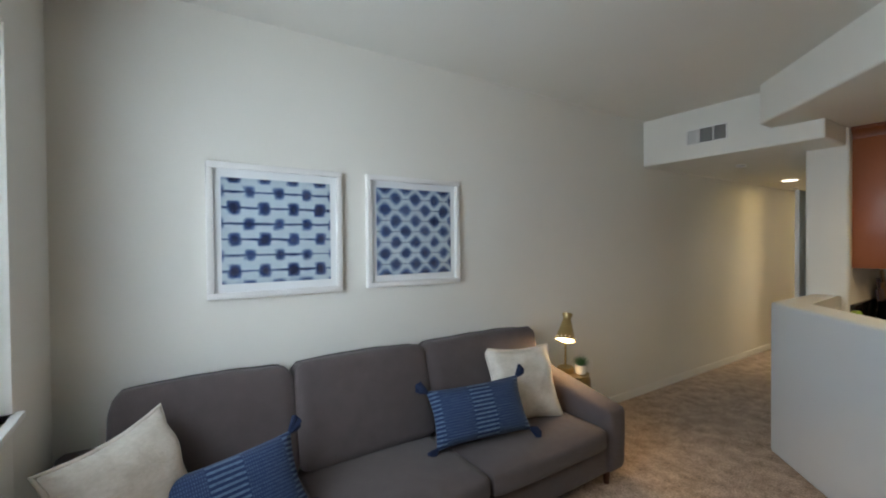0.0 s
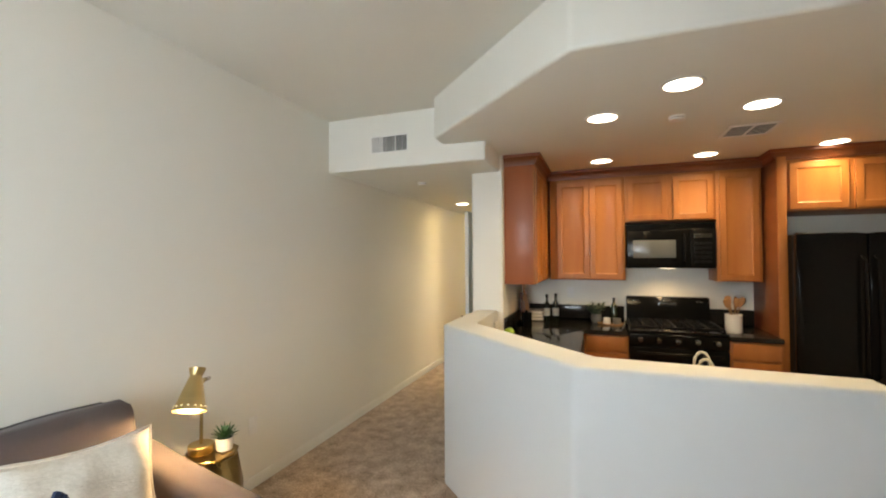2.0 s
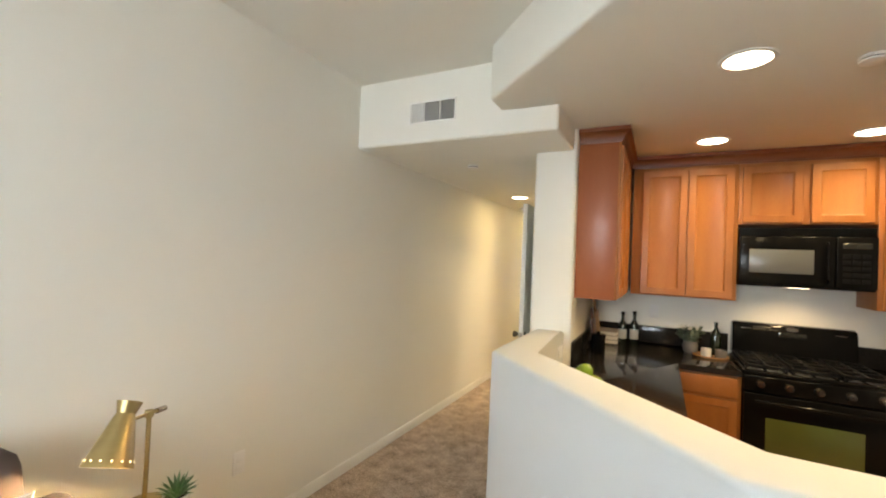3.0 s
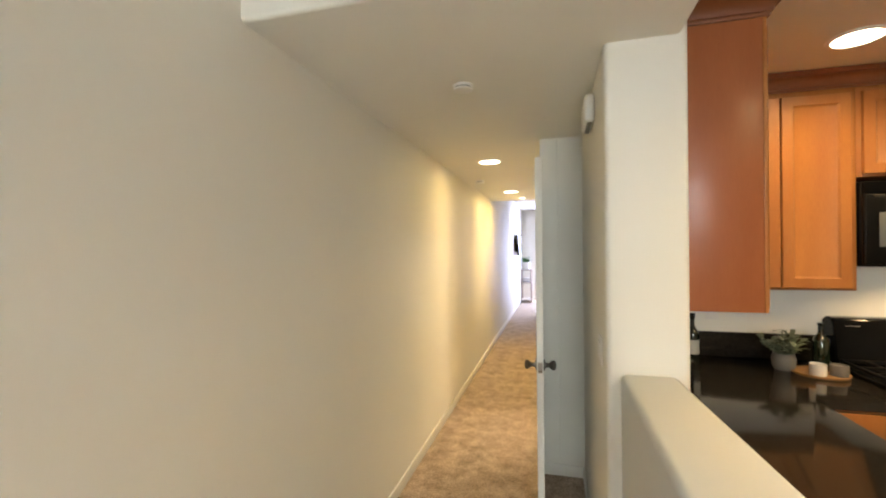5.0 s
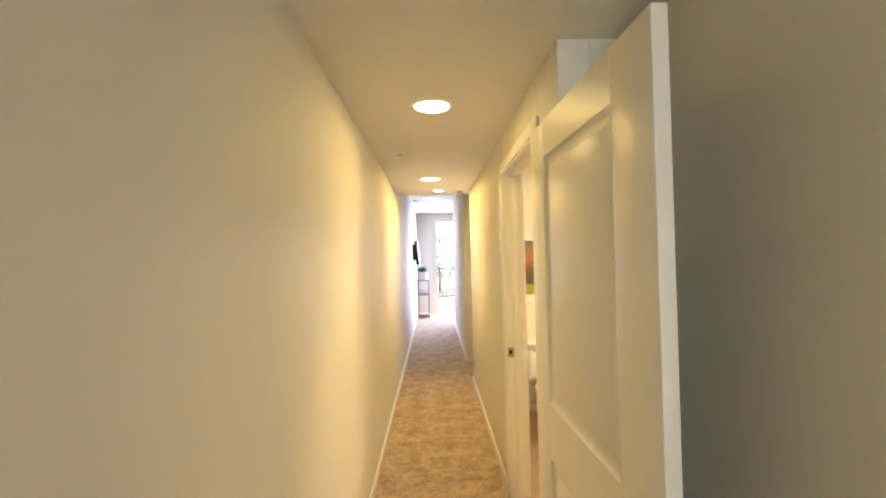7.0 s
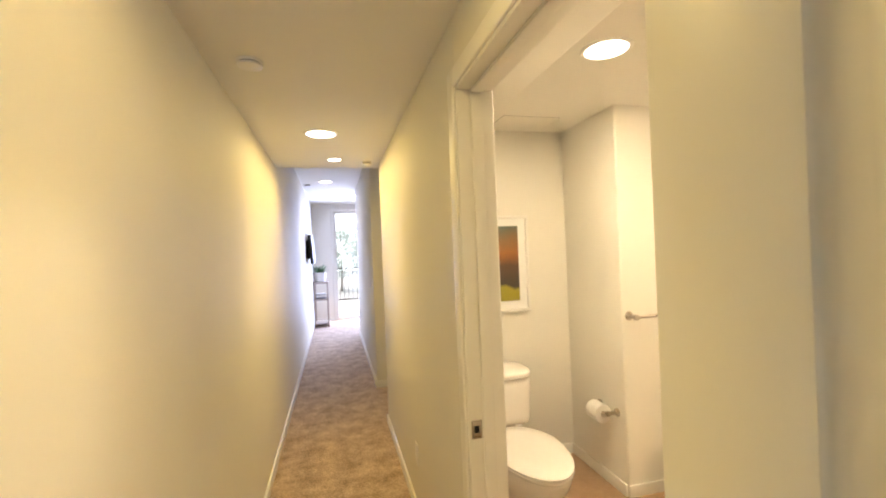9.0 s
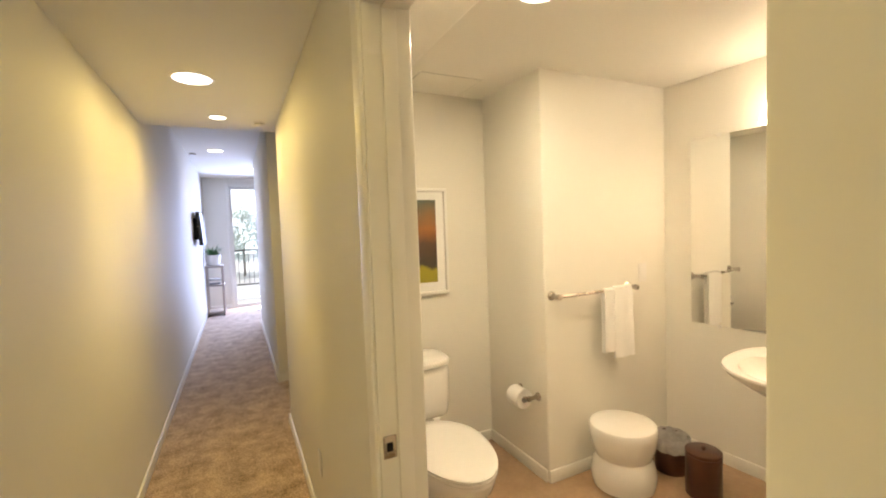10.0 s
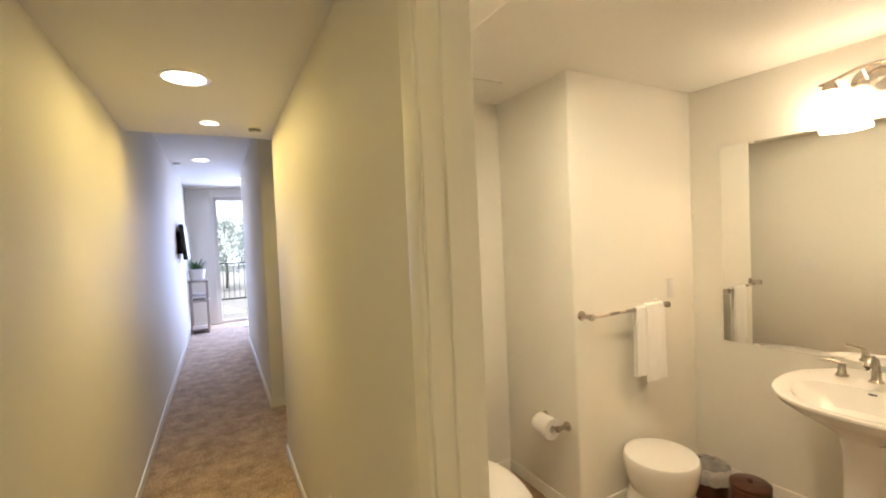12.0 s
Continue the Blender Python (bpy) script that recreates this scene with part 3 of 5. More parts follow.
ceiling_disc(0.573, 4.99, HALL, 0.046)
ceiling_disc(0.167, 7.74, HALL, 0.05)
ceiling_disc(0.76, 9.6, HALL, 0.04, "small white sprinkler cover on the hall ceiling")
ceiling_disc(0.08, 13.1, FAR, 0.05)
ceiling_disc(2.68, 4.16, KIT, 0.05, "flat white sprinkler cover on the kitchen ceiling")


def wall_vent():
    t = thing("supply_vent", pose(0.417, 4.256, 2.413), "white metal air vent with louvres in three banks", "vent")
    w, h = 0.345, 0.146
    bm = box(0, w, -0.008, 0, 0, 0.012, 0.002)
    box(0, w, -0.008, 0, h - 0.012, h, 0.002, bm=bm), box(0, 0.012, -0.008, 0, 0.012, h - 0.012, 0.002, bm=bm), box(w - 0.012, w, -0.008, 0, 0.012, h - 0.012, 0.002, bm=bm)
    for k in (1, 2):
        box(w * k / 3 - 0.005, w * k / 3 + 0.005, -0.007, 0, 0.012, h - 0.012, bm=bm)
    part("frame", bm, PLASTIC, t)
    part("backing", box(0.012, w - 0.012, -0.002, 0.0, 0.012, h - 0.012), VENTDARK, t, "dark duct opening")
    for bank in range(3):
        for k in range(9):
            x = bank * w / 3 + 0.014 + k * (w / 3 - 0.02) / 9
            s = (0.7, 0.0, -0.55)[bank]
            b = bmesh.new()
            vs = [b.verts.new(p) for p in ((x, -0.0065, 0.013), (x + 0.002, -0.0065, 0.013), (x + 0.002 + 0.006 * s, -0.002, 0.013), (x + 0.006 * s, -0.002, 0.013))]
            vt = [b.verts.new(v.co + Vector((0, 0, h - 0.026))) for v in vs]
            b.faces.new(vs[::-1]), b.faces.new(vt)
            for i in range(4):
                b.faces.new((vs[i], vs[(i + 1) % 4], vt[(i + 1) % 4], vt[i]))
            part("slat", b, PLASTIC, t)


wall_vent()


def ceiling_vent():
    t = thing("ceiling_vent", pose(3.20, 4.66, KIT), "square white louvred kitchen ceiling vent", "vent")
    a = 0.155
    bm = box(-a, a, -a, -a + 0.025, -0.008, 0, 0.002)
    box(-a, a, a - 0.025, a, -0.008, 0, 0.002, bm=bm), box(-a, -a + 0.025, -a, a, -0.0075, 0, 0.002, bm=bm), box(a - 0.025, a, -a, a, -0.0075, 0, 0.002, bm=bm)
    box(-0.008, 0.008, -a, a, -0.007, 0, bm=bm)
    part("frame", bm, PLASTIC, t)
    part("backing", box(-a + 0.02, a - 0.02, -a + 0.02, a - 0.02, -0.0015, 0), VENTDARK, t, "dark duct opening")
    for k in range(8):
        y = -a + 0.036 + k * 0.034
        part("slat", box(-a + 0.025, a - 0.025, y, y + 0.004, -0.006, -0.004), PLASTIC, t)


ceiling_vent()


def plate(m, label, kind="outlet", w=0.072, h=0.116, gangs=1):
    """A wall plate in the local x-z plane, facing -y."""
    t = thing("wall_" + kind, m, label, kind)
    part("cover_plate", box(-w / 2, w / 2, -0.006, 0, -h / 2, h / 2, 0.003), PLASTIC, t)
    for g in range(gangs):
        cx = (g - (gangs - 1) / 2) * 0.046
        if kind == "switch":
            part("rocker", box(cx - 0.0165, cx + 0.0165, -0.010, -0.005, -0.033, 0.033, 0.002), PLASTIC, t)
        else:
            for s in (-0.02, 0.02):
                part("socket", box(cx - 0.017, cx + 0.017, -0.008, -0.005, s - 0.014, s + 0.014, 0.004), PLASTIC, t)


plate(pose(0, 3.40, 0.42, 0, 0, 90), "white duplex power outlet low on the wall")
plate(pose(0.872, 8.30, 0.37, 0, 0, -90), "white duplex power outlet low on the hall wall")
plate(pose(1.149, 4.93, 1.13, 0, 0, -90), "white double light switch on the hall wall", "switch", 0.118, 0.116, 2)
plate(pose(0.872, 11.08, 1.14, 0, 0, -90), "white light switch on the hall wall", "switch")
plate(pose(1.90, 6.05, 1.15), "white power outlet above the kitchen counter")
plate(pose(3.45, 6.05, 1.15), "white power outlet above the kitchen counter")
plate(pose(1.3875, 4.62, 0.975, 0, 0, 90), "white power outlet set sideways on the half wall", "outlet", 0.116, 0.072)
plate(pose(2.87, 8.101, 1.15), "white power outlet on the bathroom wall")
plate(pose(0.99, 8.03, 1.13, 0, 0, 90), "white triple light switch inside the bathroom", "switch", 0.165, 0.116, 3)
plate(pose(2.42, 2.99, 0.345), "white power outlet low on the half wall")


def chime():
    t = thing("door_chime", pose(1.149, 5.22, 2.11, 0, 0, -90), "white plastic door chime box high on the wall", "door chime")
    part("housing", box(-0.12, 0.12, -0.045, 0, 0, 0.125, 0.018, 4), PLASTIC, t)
    part("grille", box(-0.10, 0.10, -0.032, -0.012, -0.0012, 0.002), STONEWARE, t, "grey slotted grille")


chime()

# ---- living room ----


def living_window(name, m):
    t = tagged(new(name), "wide living room window with a white frame", "window", "", "structure")
    t.matrix_world = m
    w, h = 1.44, 1.25
    for a in ((0, w, 0, 0.05), (0, w, h - 0.05, h)):
        part("frame_rail", box(a[0], a[1], 0.05, 0.10, a[2], a[3], 0.004), WHITEWOOD, t)
    for x in (0.0, w / 2 - 0.025, w - 0.05):
        part("frame_stile", box(x, x + 0.05, 0.052, 0.098, 0.05, h - 0.05, 0.004), WHITEWOOD, t)
    for x in (0.05, w / 2 + 0.025):
        p = part("pane", box(x, x + w / 2 - 0.075, 0.07, 0.076, 0.05, h - 0.05), PANE, t)
        p.visible_shadow = False
    part("sill", box(-0.03, w + 0.03, 0.10, 0.175, -0.025, 0.0, 0.006), WHITEWOOD, t)


living_window("window_1", pose(0.56, -0.36, 1.0))


def sofa():
    t = thing("sofa", pose(0, 0, 0), "three-seat taupe grey fabric sofa against the wall", "sofa")
    y0, y1 = -0.19, 2.64
    part("base_frame", soft_box(0.06, 0.84, y0 + 0.03, y1 - 0.03, 0.10, 0.27, 0.025, 0.0, 6), SOFA, t)
    part("back_frame", soft_box(0.025, 0.16, y0 + 0.2, y1 - 0.22, 0.12, 0.83, 0.03, 0.0, 8), SOFA, t)
    for k, (a, s) in enumerate(((y0, 1), (y1 - 0.185, -1))):
        bm = soft_box(0.03, 0.86, a, a + 0.185, 0.10, 0.66, 0.045, 0.012, 10)
        for v in bm.verts:
            k2 = max(0, (v.co.x - 0.15) / 0.71)
            if v.co.z > 0.3:
                v.co.z -= 0.165 * (k2 ** 0.8) * (v.co.z - 0.3) / 0.36
            v.co.y -= s * 0.018 * max(0, v.co.z - 0.2)
        part("arm", bm, SOFA, t)
    cuts = [y0 + 0.19, 0.745, 1.53, y1 - 0.188]
    for k in range(3):
        a, b = cuts[k] + 0.004, cuts[k + 1] - 0.004
        part("seat_cushion", soft_box(0.22, 0.87, a, b, 0.262, 0.405, 0.04, 0.022, 10, 0.004, k), SOFA, t)
        bm = soft_box(-0.09, 0.09, a, b, -0.265, 0.265, 0.035, 0.014, 18, 0.006, k + 5)
        for v in bm.verts:
            near = 0.055 - min(v.co.y - a, b - v.co.y)
            if v.co.z > 0.12 and near > 0:
                v.co.z -= (0.055 - (0.055 ** 2 - min(near, 0.055) ** 2) ** 0.5) * (v.co.z - 0.12) / 0.145
        tilt = pose(0.225, 0, 0.655, 0, -13, 0)
        for v in bm.verts:
            v.co = tilt @ v.co
        rows = sorted({round(v.co.y, 3) for v in bm.verts if a + 0.012 < v.co.y < b - 0.012 and v.co.z > 0.84})
        ridge = []
        for y in rows[::max(1, len(rows) // 22)]:
            top = max((v.co for v in bm.verts if abs(v.co.y - y) < 0.012 and v.co.z > 0.8), key=lambda c: c.z - 0.35 * c.x)
            ridge.append(Vector((top.x, y, top.z + 0.001)))
        bc = part("back_cushion", bm, SOFA, t)
        part("piping", tube(ridge, 0.0065, 8), PIPING, bc, "dark piped edge")
    for x in (0.12, 0.78):
        for y in (y0 + 0.1, y1 - 0.1):
            part("leg", lathe([(0, 0), (0.018, 0), (0.027, 0.105), (0, 0.105)], 14, None, (x, y)), DARKWOOD, t, "dark turned wooden foot")


sofa()


def frame_pose(corner_tl, corner_tr, corner_bl):
    """A pose whose x runs along the top edge and y up the side; its origin lies in the middle."""
    tl, tr, bl = Vector(corner_tl), Vector(corner_tr), Vector(corner_bl)
    x = (tr - tl).normalized()
    z = x.cross(tl - bl).normalized()
    y = z.cross(x)
    m = Matrix((x, y, z)).transposed().to_4x4()
    m.translation = (tr + bl) / 2
    return m


def cream_cushion(m, label):
    t = thing("throw_pillow", m, label, "cushion", "cream cushions")
    part("cover", pillow(0.49, 0.49, 0.19, 24, 3, 0.022, 0.12), CREAM, t)
    pts = []
    for k in range(4):
        a, b = [(-1, -1), (1, -1), (1, 1), (-1, 1)][k], [(1, -1), (1, 1), (-1, 1), (-1, -1)][k]
        for i in range(8):
            s = i / 8
            u, v = a[0] + (b[0] - a[0]) * s, a[1] + (b[1] - a[1]) * s
            pts.append((0.245 * u * (1 - 0.12 * (1 - v * v)), 0.245 * v * (1 - 0.12 * (1 - u * u)), 0.004 * (i % 2)))
    part("corded_edge", tube(pts + pts[:1], 0.0085, 8), CREAM, t)


def blue_cushion(m, label):
    t = thing("lumbar_pillow", m, label, "cushion", "blue cushions")
    part("cover", pillow(0.58, 0.31, 0.19, 20, 9, 0.010), BLUECLOTH, t)
    for sx in (-1, 1):
        for sy in (-1, 1):
            bm = bmesh.new()
            for k in range(7):
                a = (k / 6 - 0.5) * 1.6
                p = Vector((sx * 0.285, sy * 0.15, 0))
                d = Vector((sx * math.cos(a) * 0.8, sy * 0.5 + math.sin(a) * 0.5, 0.25 * math.sin(k * 2.3)))
                tube([p, p + 0.022 * d, p + 0.048 * d + Vector((0, 0, -0.004)), p + 0.066 * d + Vector((0, 0, -0.010))], 0.0115, 6, bm, 1.2)
            part("tassel", bm, INDIGO, t, "dark indigo yarn tassel")


cream_cushion(frame_pose((0.275, 1.955, 0.83), (0.385, 2.395, 0.82), (0.47, 1.925, 0.405)), "square cream boucle cushion leaning on the sofa arm")
blue_cushion(frame_pose((0.42, 1.41, 0.705), (0.56, 1.97, 0.735), (0.565, 1.405, 0.435)), "oblong indigo striped cushion with corner tassels")
cream_cushion(frame_pose((0.73, -0.115, 0.83), (0.37, 0.19, 0.86), (0.83, 0.0, 0.42)), "square cream boucle cushion in the sofa corner")
blue_cushion(frame_pose((0.56, 0.10, 0.64), (0.50, 0.67, 0.70), (0.70, 0.13, 0.38)), "oblong indigo striped cushion with corner tassels")


def framed_art(y0, y1, z0, z1, print_mat, label):
    t = thing("framed_art", pose(0.001, (y0 + y1) / 2, (z0 + z1) / 2), label, "wall art", "pair of framed prints")
    w, h, f = (y1 - y0) / 2, (z1 - z0) / 2, 0.032
    for s in (-1, 1):
        part("frame_rail", box(0, 0.034, -w, w, s * h - (f if s > 0 else 0), s * h + (0 if s > 0 else f), 0.003), WHITEWOOD, t)
        part("frame_stile", box(0, 0.0335, s * w - (f if s > 0 else 0), s * w + (0 if s > 0 else f), -h + f, h - f, 0.003), WHITEWOOD, t)
    part("mount", box(0, 0.012, -w + f, w - f, -h + f, h - f), MAT, t)
    part("print", box(0.012, 0.0145, -w + 0.068, w - 0.068, -h + 0.075, h - 0.075), print_mat, t)
    part("glazing", box(0.024, 0.026, -w + f, w - f, -h + f, h - f), PANE, t).visible_shadow = False


framed_art(0.383, 1.088, 1.26, 1.962, PRINT_A, "white framed indigo print of blotted crosses")
framed_art(1.247, 1.942, 1.265, 1.965, PRINT_B, "white framed indigo print of a diamond lattice")


def side_table():
    t = thing("side_table", pose(0.262, 2.842, 0, 0, 0, 11), "faceted antique brass drum side table beside the sofa", "side table")
    bm = bmesh.new()
    levels = ((0.115, 0.0, 0), (0.158, 0.20, 0.5), (0.16, 0.33, 0), (0.135, 0.505, 0.5))
    rings = [[bm.verts.new((r * math.cos(2 * math.pi * (k + o) / 8), r * math.sin(2 * math.pi * (k + o) / 8), z)) for k in range(8)] for r, z, o in levels]
    for n, (a, b) in enumerate(zip(rings, rings[1:])):
        for k in range(8):
            j = (k + 1) % 8
            if n % 2 == 0:
                bm.faces.new((a[k], a[j], b[k])), bm.faces.new((a[j], b[j], b[k]))
            else:
                bm.faces.new((a[k], a[j], b[j])), bm.faces.new((a[k], b[j], b[k]))
    bm.faces.new(rings[0][::-1]), bm.faces.new(rings[-1])
    bmesh.ops.bevel(bm, geom=bm.edges[:], offset=0.004, segments=2, affect="EDGES")
    part("drum", bm, BRASSDARK, t)
    part("tabletop", lathe([(0, 0.504), (0.133, 0.504), (0.137, 0.509), (0.137, 0.516), (0.133, 0.52), (0, 0.52)], 8), BRASSDARK, t)


side_table()


def table_lamp():
    t = thing("table_lamp", pose(0.212, 2.825, 0.52), "brushed brass desk lamp with a pierced cone shade, lit", "lamp")
    part("base", lathe([(0, 0), (0.062, 0), (0.064, 0.004), (0.064, 0.038), (0.06, 0.043), (0, 0.043)], 40), BRASS, t)
    part("pole", tube([(0, 0, 0.04), (0, 0, 0.375)], 0.0085, 16), BRASS, t)
    part("joint", lathe([(0, 0.36), (0.015, 0.363), (0.017, 0.375), (0.015, 0.388), (0, 0.39)], 18), BRASS, t)
    head = Vector((0.125, -0.20, 0.40))
    d = Vector((0.45, -0.85, 0.12)).normalized()
    part("arm", tube([Vector((0, 0, 0.375)) - d * 0.05, (0, 0, 0.375), Vector((0, 0, 0.375)) + d * 0.15], 0.0065, 12), BRASS, t)
    part("arm_knob", tube([Vector((0, 0, 0.375)) - d * 0.095, Vector((0, 0, 0.375)) - d * 0.045], 0.011, 14), NICKEL, t, "grey metal grip")
    tilt = Matrix.Translation(Vector((0.188, -0.222, 0.31))) @ Vector((0, 0, 1)).rotation_difference(Vector((-0.23, 0.40, 0.89))).to_matrix().to_4x4()
    outer = [(0.073, 0.0), (0.070, 0.012), (0.030, 0.155), (0.027, 0.162), (0.038, 0.2)]
    bm = lathe(outer + [(0.0355, 0.2), (0.024, 0.163), (0.027, 0.153), (0.067, 0.012), (0.070, 0.0), (0.073, 0.0)], 48)
    bm.transform(tilt)
    shade = part("shade", bm, BRASS, t)
    for k in range(15):
        a = 2 * math.pi * k / 15
        b = lathe([(0, -0.0008), (0.0030, -0.0008), (0.0030, 0.0012), (0, 0.0012)], 10)
        b.transform(tilt @ Matrix.Translation((0.0680 * math.cos(a), 0.0680 * math.sin(a), 0.019)) @ Vector((0, 0, 1)).rotation_difference(Vector((math.cos(a) * 0.93, math.sin(a) * 0.93, 0.36))).to_matrix().to_4x4())
        part("pierced_hole", b, HOLE, shade, "round hole with lamplight in it")
    b = lathe([(0.0664, 0.0125), (0.0262, 0.152), (0.0254, 0.151), (0.0654, 0.0125), (0.0664, 0.0125)], 40)
    b.transform(tilt)
    part("shade_lining", b, WHITEWOOD, shade, "white enamelled inside")
    b = lathe([(0, 0.03), (0.02, 0.035), (0.028, 0.055), (0.02, 0.08), (0.012, 0.1), (0.012, 0.13), (0, 0.13)], 20)
    b.transform(tilt)
    part("bulb", b, BULB, t, "glowing bulb")
    lamp = new("lamp_light", bpy.data.lights.new("lamp_light", "POINT"))
    lamp.data.energy, lamp.data.color, lamp.data.shadow_soft_size = 17, (1, 0.66, 0.32), 0.012
    lamp.location = t.matrix_world @ tilt @ Vector((0, 0, 0.018))


table_lamp()


def tuft_plant(m, scale, pot_label, leaves=46, pot_mat=WHITECERAMIC, leaf_mat=GREEN, spread=0.9, category="potted plant"):
    t = thing("potted_plant", m, pot_label, category)
    s = scale
    pot = part("pot", lathe([(0, 0), (0.034 * s, 0), (0.040 * s, 0.006 * s), (0.047 * s, 0.066 * s), (0.0475 * s, 0.07 * s), (0.043 * s, 0.07 * s), (0.041 * s, 0.058 * s), (0, 0.058 * s)], 36), pot_mat, t)
    part("soil", lathe([(0, 0.061 * s), (0.04 * s, 0.06 * s), (0.04 * s, 0.056 * s), (0, 0.056 * s)], 24), SOIL, t)
    for k in range(leaves):
        a = k * 2.39996
        lean = spread * (k / leaves) ** 0.7
        bm = blade((0.085 - 0.02 * (k / leaves)) * s * random.uniform(0.8, 1.1), 0.011 * s, lean, a, 0.35, 0.0008 * s, 5)
        for v in bm.verts:
            v.co += Vector((0.012 * s * math.cos(a), 0.012 * s * math.sin(a), 0.058 * s))
        part("leaf", bm, leaf_mat, t)


tuft_plant(pose(0.307, 2.888, 0.52), 1.0, "small spiky green succulent in a white pot")

# ---- kitchen ----
CT, CF, BK = 0.87, 5.31, 6.05


def shaker(w, h, parent, name="door", t=0.02, stile=0.05, m=None):
    """A framed cabinet front with a recessed panel, in the local x-z plane, facing -y."""
    bm = bmesh.new()
    rings = []
    for i, y in ((0.0, 0.0), (0.0, -t + 0.003), (0.003, -t), (stile, -t), (stile + 0.004, -t + 0.004), (stile + 0.014, -t + 0.010)):
        rings.append([bm.verts.new(p) for p in ((i, y, i), (w - i, y, i), (w - i, y, h - i), (i, y, h - i))])
    for a, b in zip(rings, rings[1:]):
        for k in range(4):
            bm.faces.new((a[k], a[(k + 1) % 4], b[(k + 1) % 4], b[k]))
    bm.faces.new(rings[-1]), bm.faces.new(rings[0][::-1])
    if m:
        bm.transform(m)
    return part(name, bm, WOOD, parent)


def upper(x0, x1, z0, z1, doors, label, y=5.71, depth=0.34):
    t = thing("wall_cabinet", pose(x0, y, z0), label, "cabinet", "kitchen wall cabinets")
    part("carcass", box(0, x1 - x0, 0.0, depth, 0, z1 - z0, 0.002), WOOD, t)
    for a, b in doors:
        shaker(b - a, z1 - z0 - 0.082, t, m=pose(a - x0, 0, 0.012))
    return t


upper(1.72, 2.445, 1.31, 2.385, ((1.792, 2.110), (2.117, 2.420)), "two-door maple wall cabinet beside the microwave")
upper(2.447, 3.222, 1.885, 2.385, ((2.468, 2.822), (2.868, 3.202)), "low two-door maple cabinet above the microwave")
upper(3.224, 3.58, 1.31, 2.385, ((3.25, 3.557),), "single-door maple wall cabinet beside the fridge panel")

# corner cabinet on the pier, seen end-on
tc = thing("wall_cabinet", pose(1.427, 4.811, 1.31), "maple wall cabinet on the pier showing its plain end panel", "cabinet", "kitchen wall cabinets")
part("carcass", box(0, 0.255, 0.004, 1.235, 0, 1.075, 0.002), WOOD, tc)
part("end_panel", box(0, 0.25, 0, 0.004, 0, 1.075, 0.001), WOODEND, tc, "plain reddish end panel")
part("face_frame", box(0.25, 0.262, -0.002, 0.07, 0, 1.075, 0.002), WOOD, tc)
for y in (0.03, 0.44):
    shaker(0.38, 1.0, tc, m=pose(0.258, y, 0.012, 0, 0, 90))


def crown(points, label):
    """A stepped cove along a line of points, with its face to the right of the way."""
    prof = [(0.0, 0.0), (0.010, 0.0), (0.012, 0.010), (0.018, 0.013), (0.020, 0.028), (0.034, 0.046), (0.052, 0.060), (0.060, 0.064), (0.060, 0.089), (0.0, 0.089)]
    bm = bmesh.new()
    pts = [Vector((*p, 0)) for p in points]
    rows = []
    for i, p in enumerate(pts):
        d0 = (p - pts[i - 1]).normalized() if i else (pts[1] - p).normalized()
        d1 = (pts[i + 1] - p).normalized() if i < len(pts) - 1 else d0
        n0, n1 = Vector((d0.y, -d0.x, 0)), Vector((d1.y, -d1.x, 0))
        n = (n0 + n1) / (1 + n0.dot(n1))
        rows.append([bm.verts.new((p.x + n.x * a, p.y + n.y * a, 2.339 + z)) for a, z in prof])
    k = len(prof)
    for a, b in zip(rows, rows[1:]):
        for i in range(k):
            bm.faces.new((a[i], a[(i + 1) % k], b[(i + 1) % k], b[i]))
    bm.faces.new(rows[0][::-1]), bm.faces.new(rows[-1])
    t = thing("crown_moulding", pose(0, 0, 0), label, "moulding")
    # darker than the doors: the crown's shade is in the material
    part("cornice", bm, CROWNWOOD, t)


crown([(1.43, 4.811), (1.686, 4.811), (1.686, 5.70), (3.60, 5.70), (3.60, 5.42), (4.74, 5.42)], "maple crown moulding along the cabinet tops, darkened by shade in its colour")

tp = thing("tall_panel", pose(3.60, 5.36, 0), "tall reddish maple panel beside the fridge", "cabinet panel")
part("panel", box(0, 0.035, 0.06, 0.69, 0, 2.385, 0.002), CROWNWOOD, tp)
part("face_edge", box(-0.004, 0.06, 0.04, 0.06, 0.0, 2.385, 0.002), WOOD, tp)
tf = upper(3.636, 4.745, 1.915, 2.385, ((3.685, 4.075), (4.115, 4.51)), "two-door maple cabinet over the fridge", 5.43, 0.60)


def base_unit(x0, x1, label):
    t = thing("base_cabinet", pose(x0, CF + 0.03, 0), label, "cabinet", "kitchen base cabinets")
    w = x1 - x0
    part("carcass", box(0, w, 0.0, 0.66, 0.10, 0.83, 0.002), WOOD, t)
    part("toe_kick", box(0, w, 0.06, 0.64, 0.0, 0.10), TOE, t)
    bm = box(0.02, w - 0.02, -0.02, 0, 0.685, 0.815, 0.005, 3)
    part("drawer_front", bm, WOOD, t)
    shaker(w - 0.04, 0.55, t, m=pose(0.02, 0, 0.115))


base_unit(2.06, 2.443, "maple base cabinet with drawer beside the range")
base_unit(3.222, 3.598, "maple base cabinet with drawer beside the fridge panel")

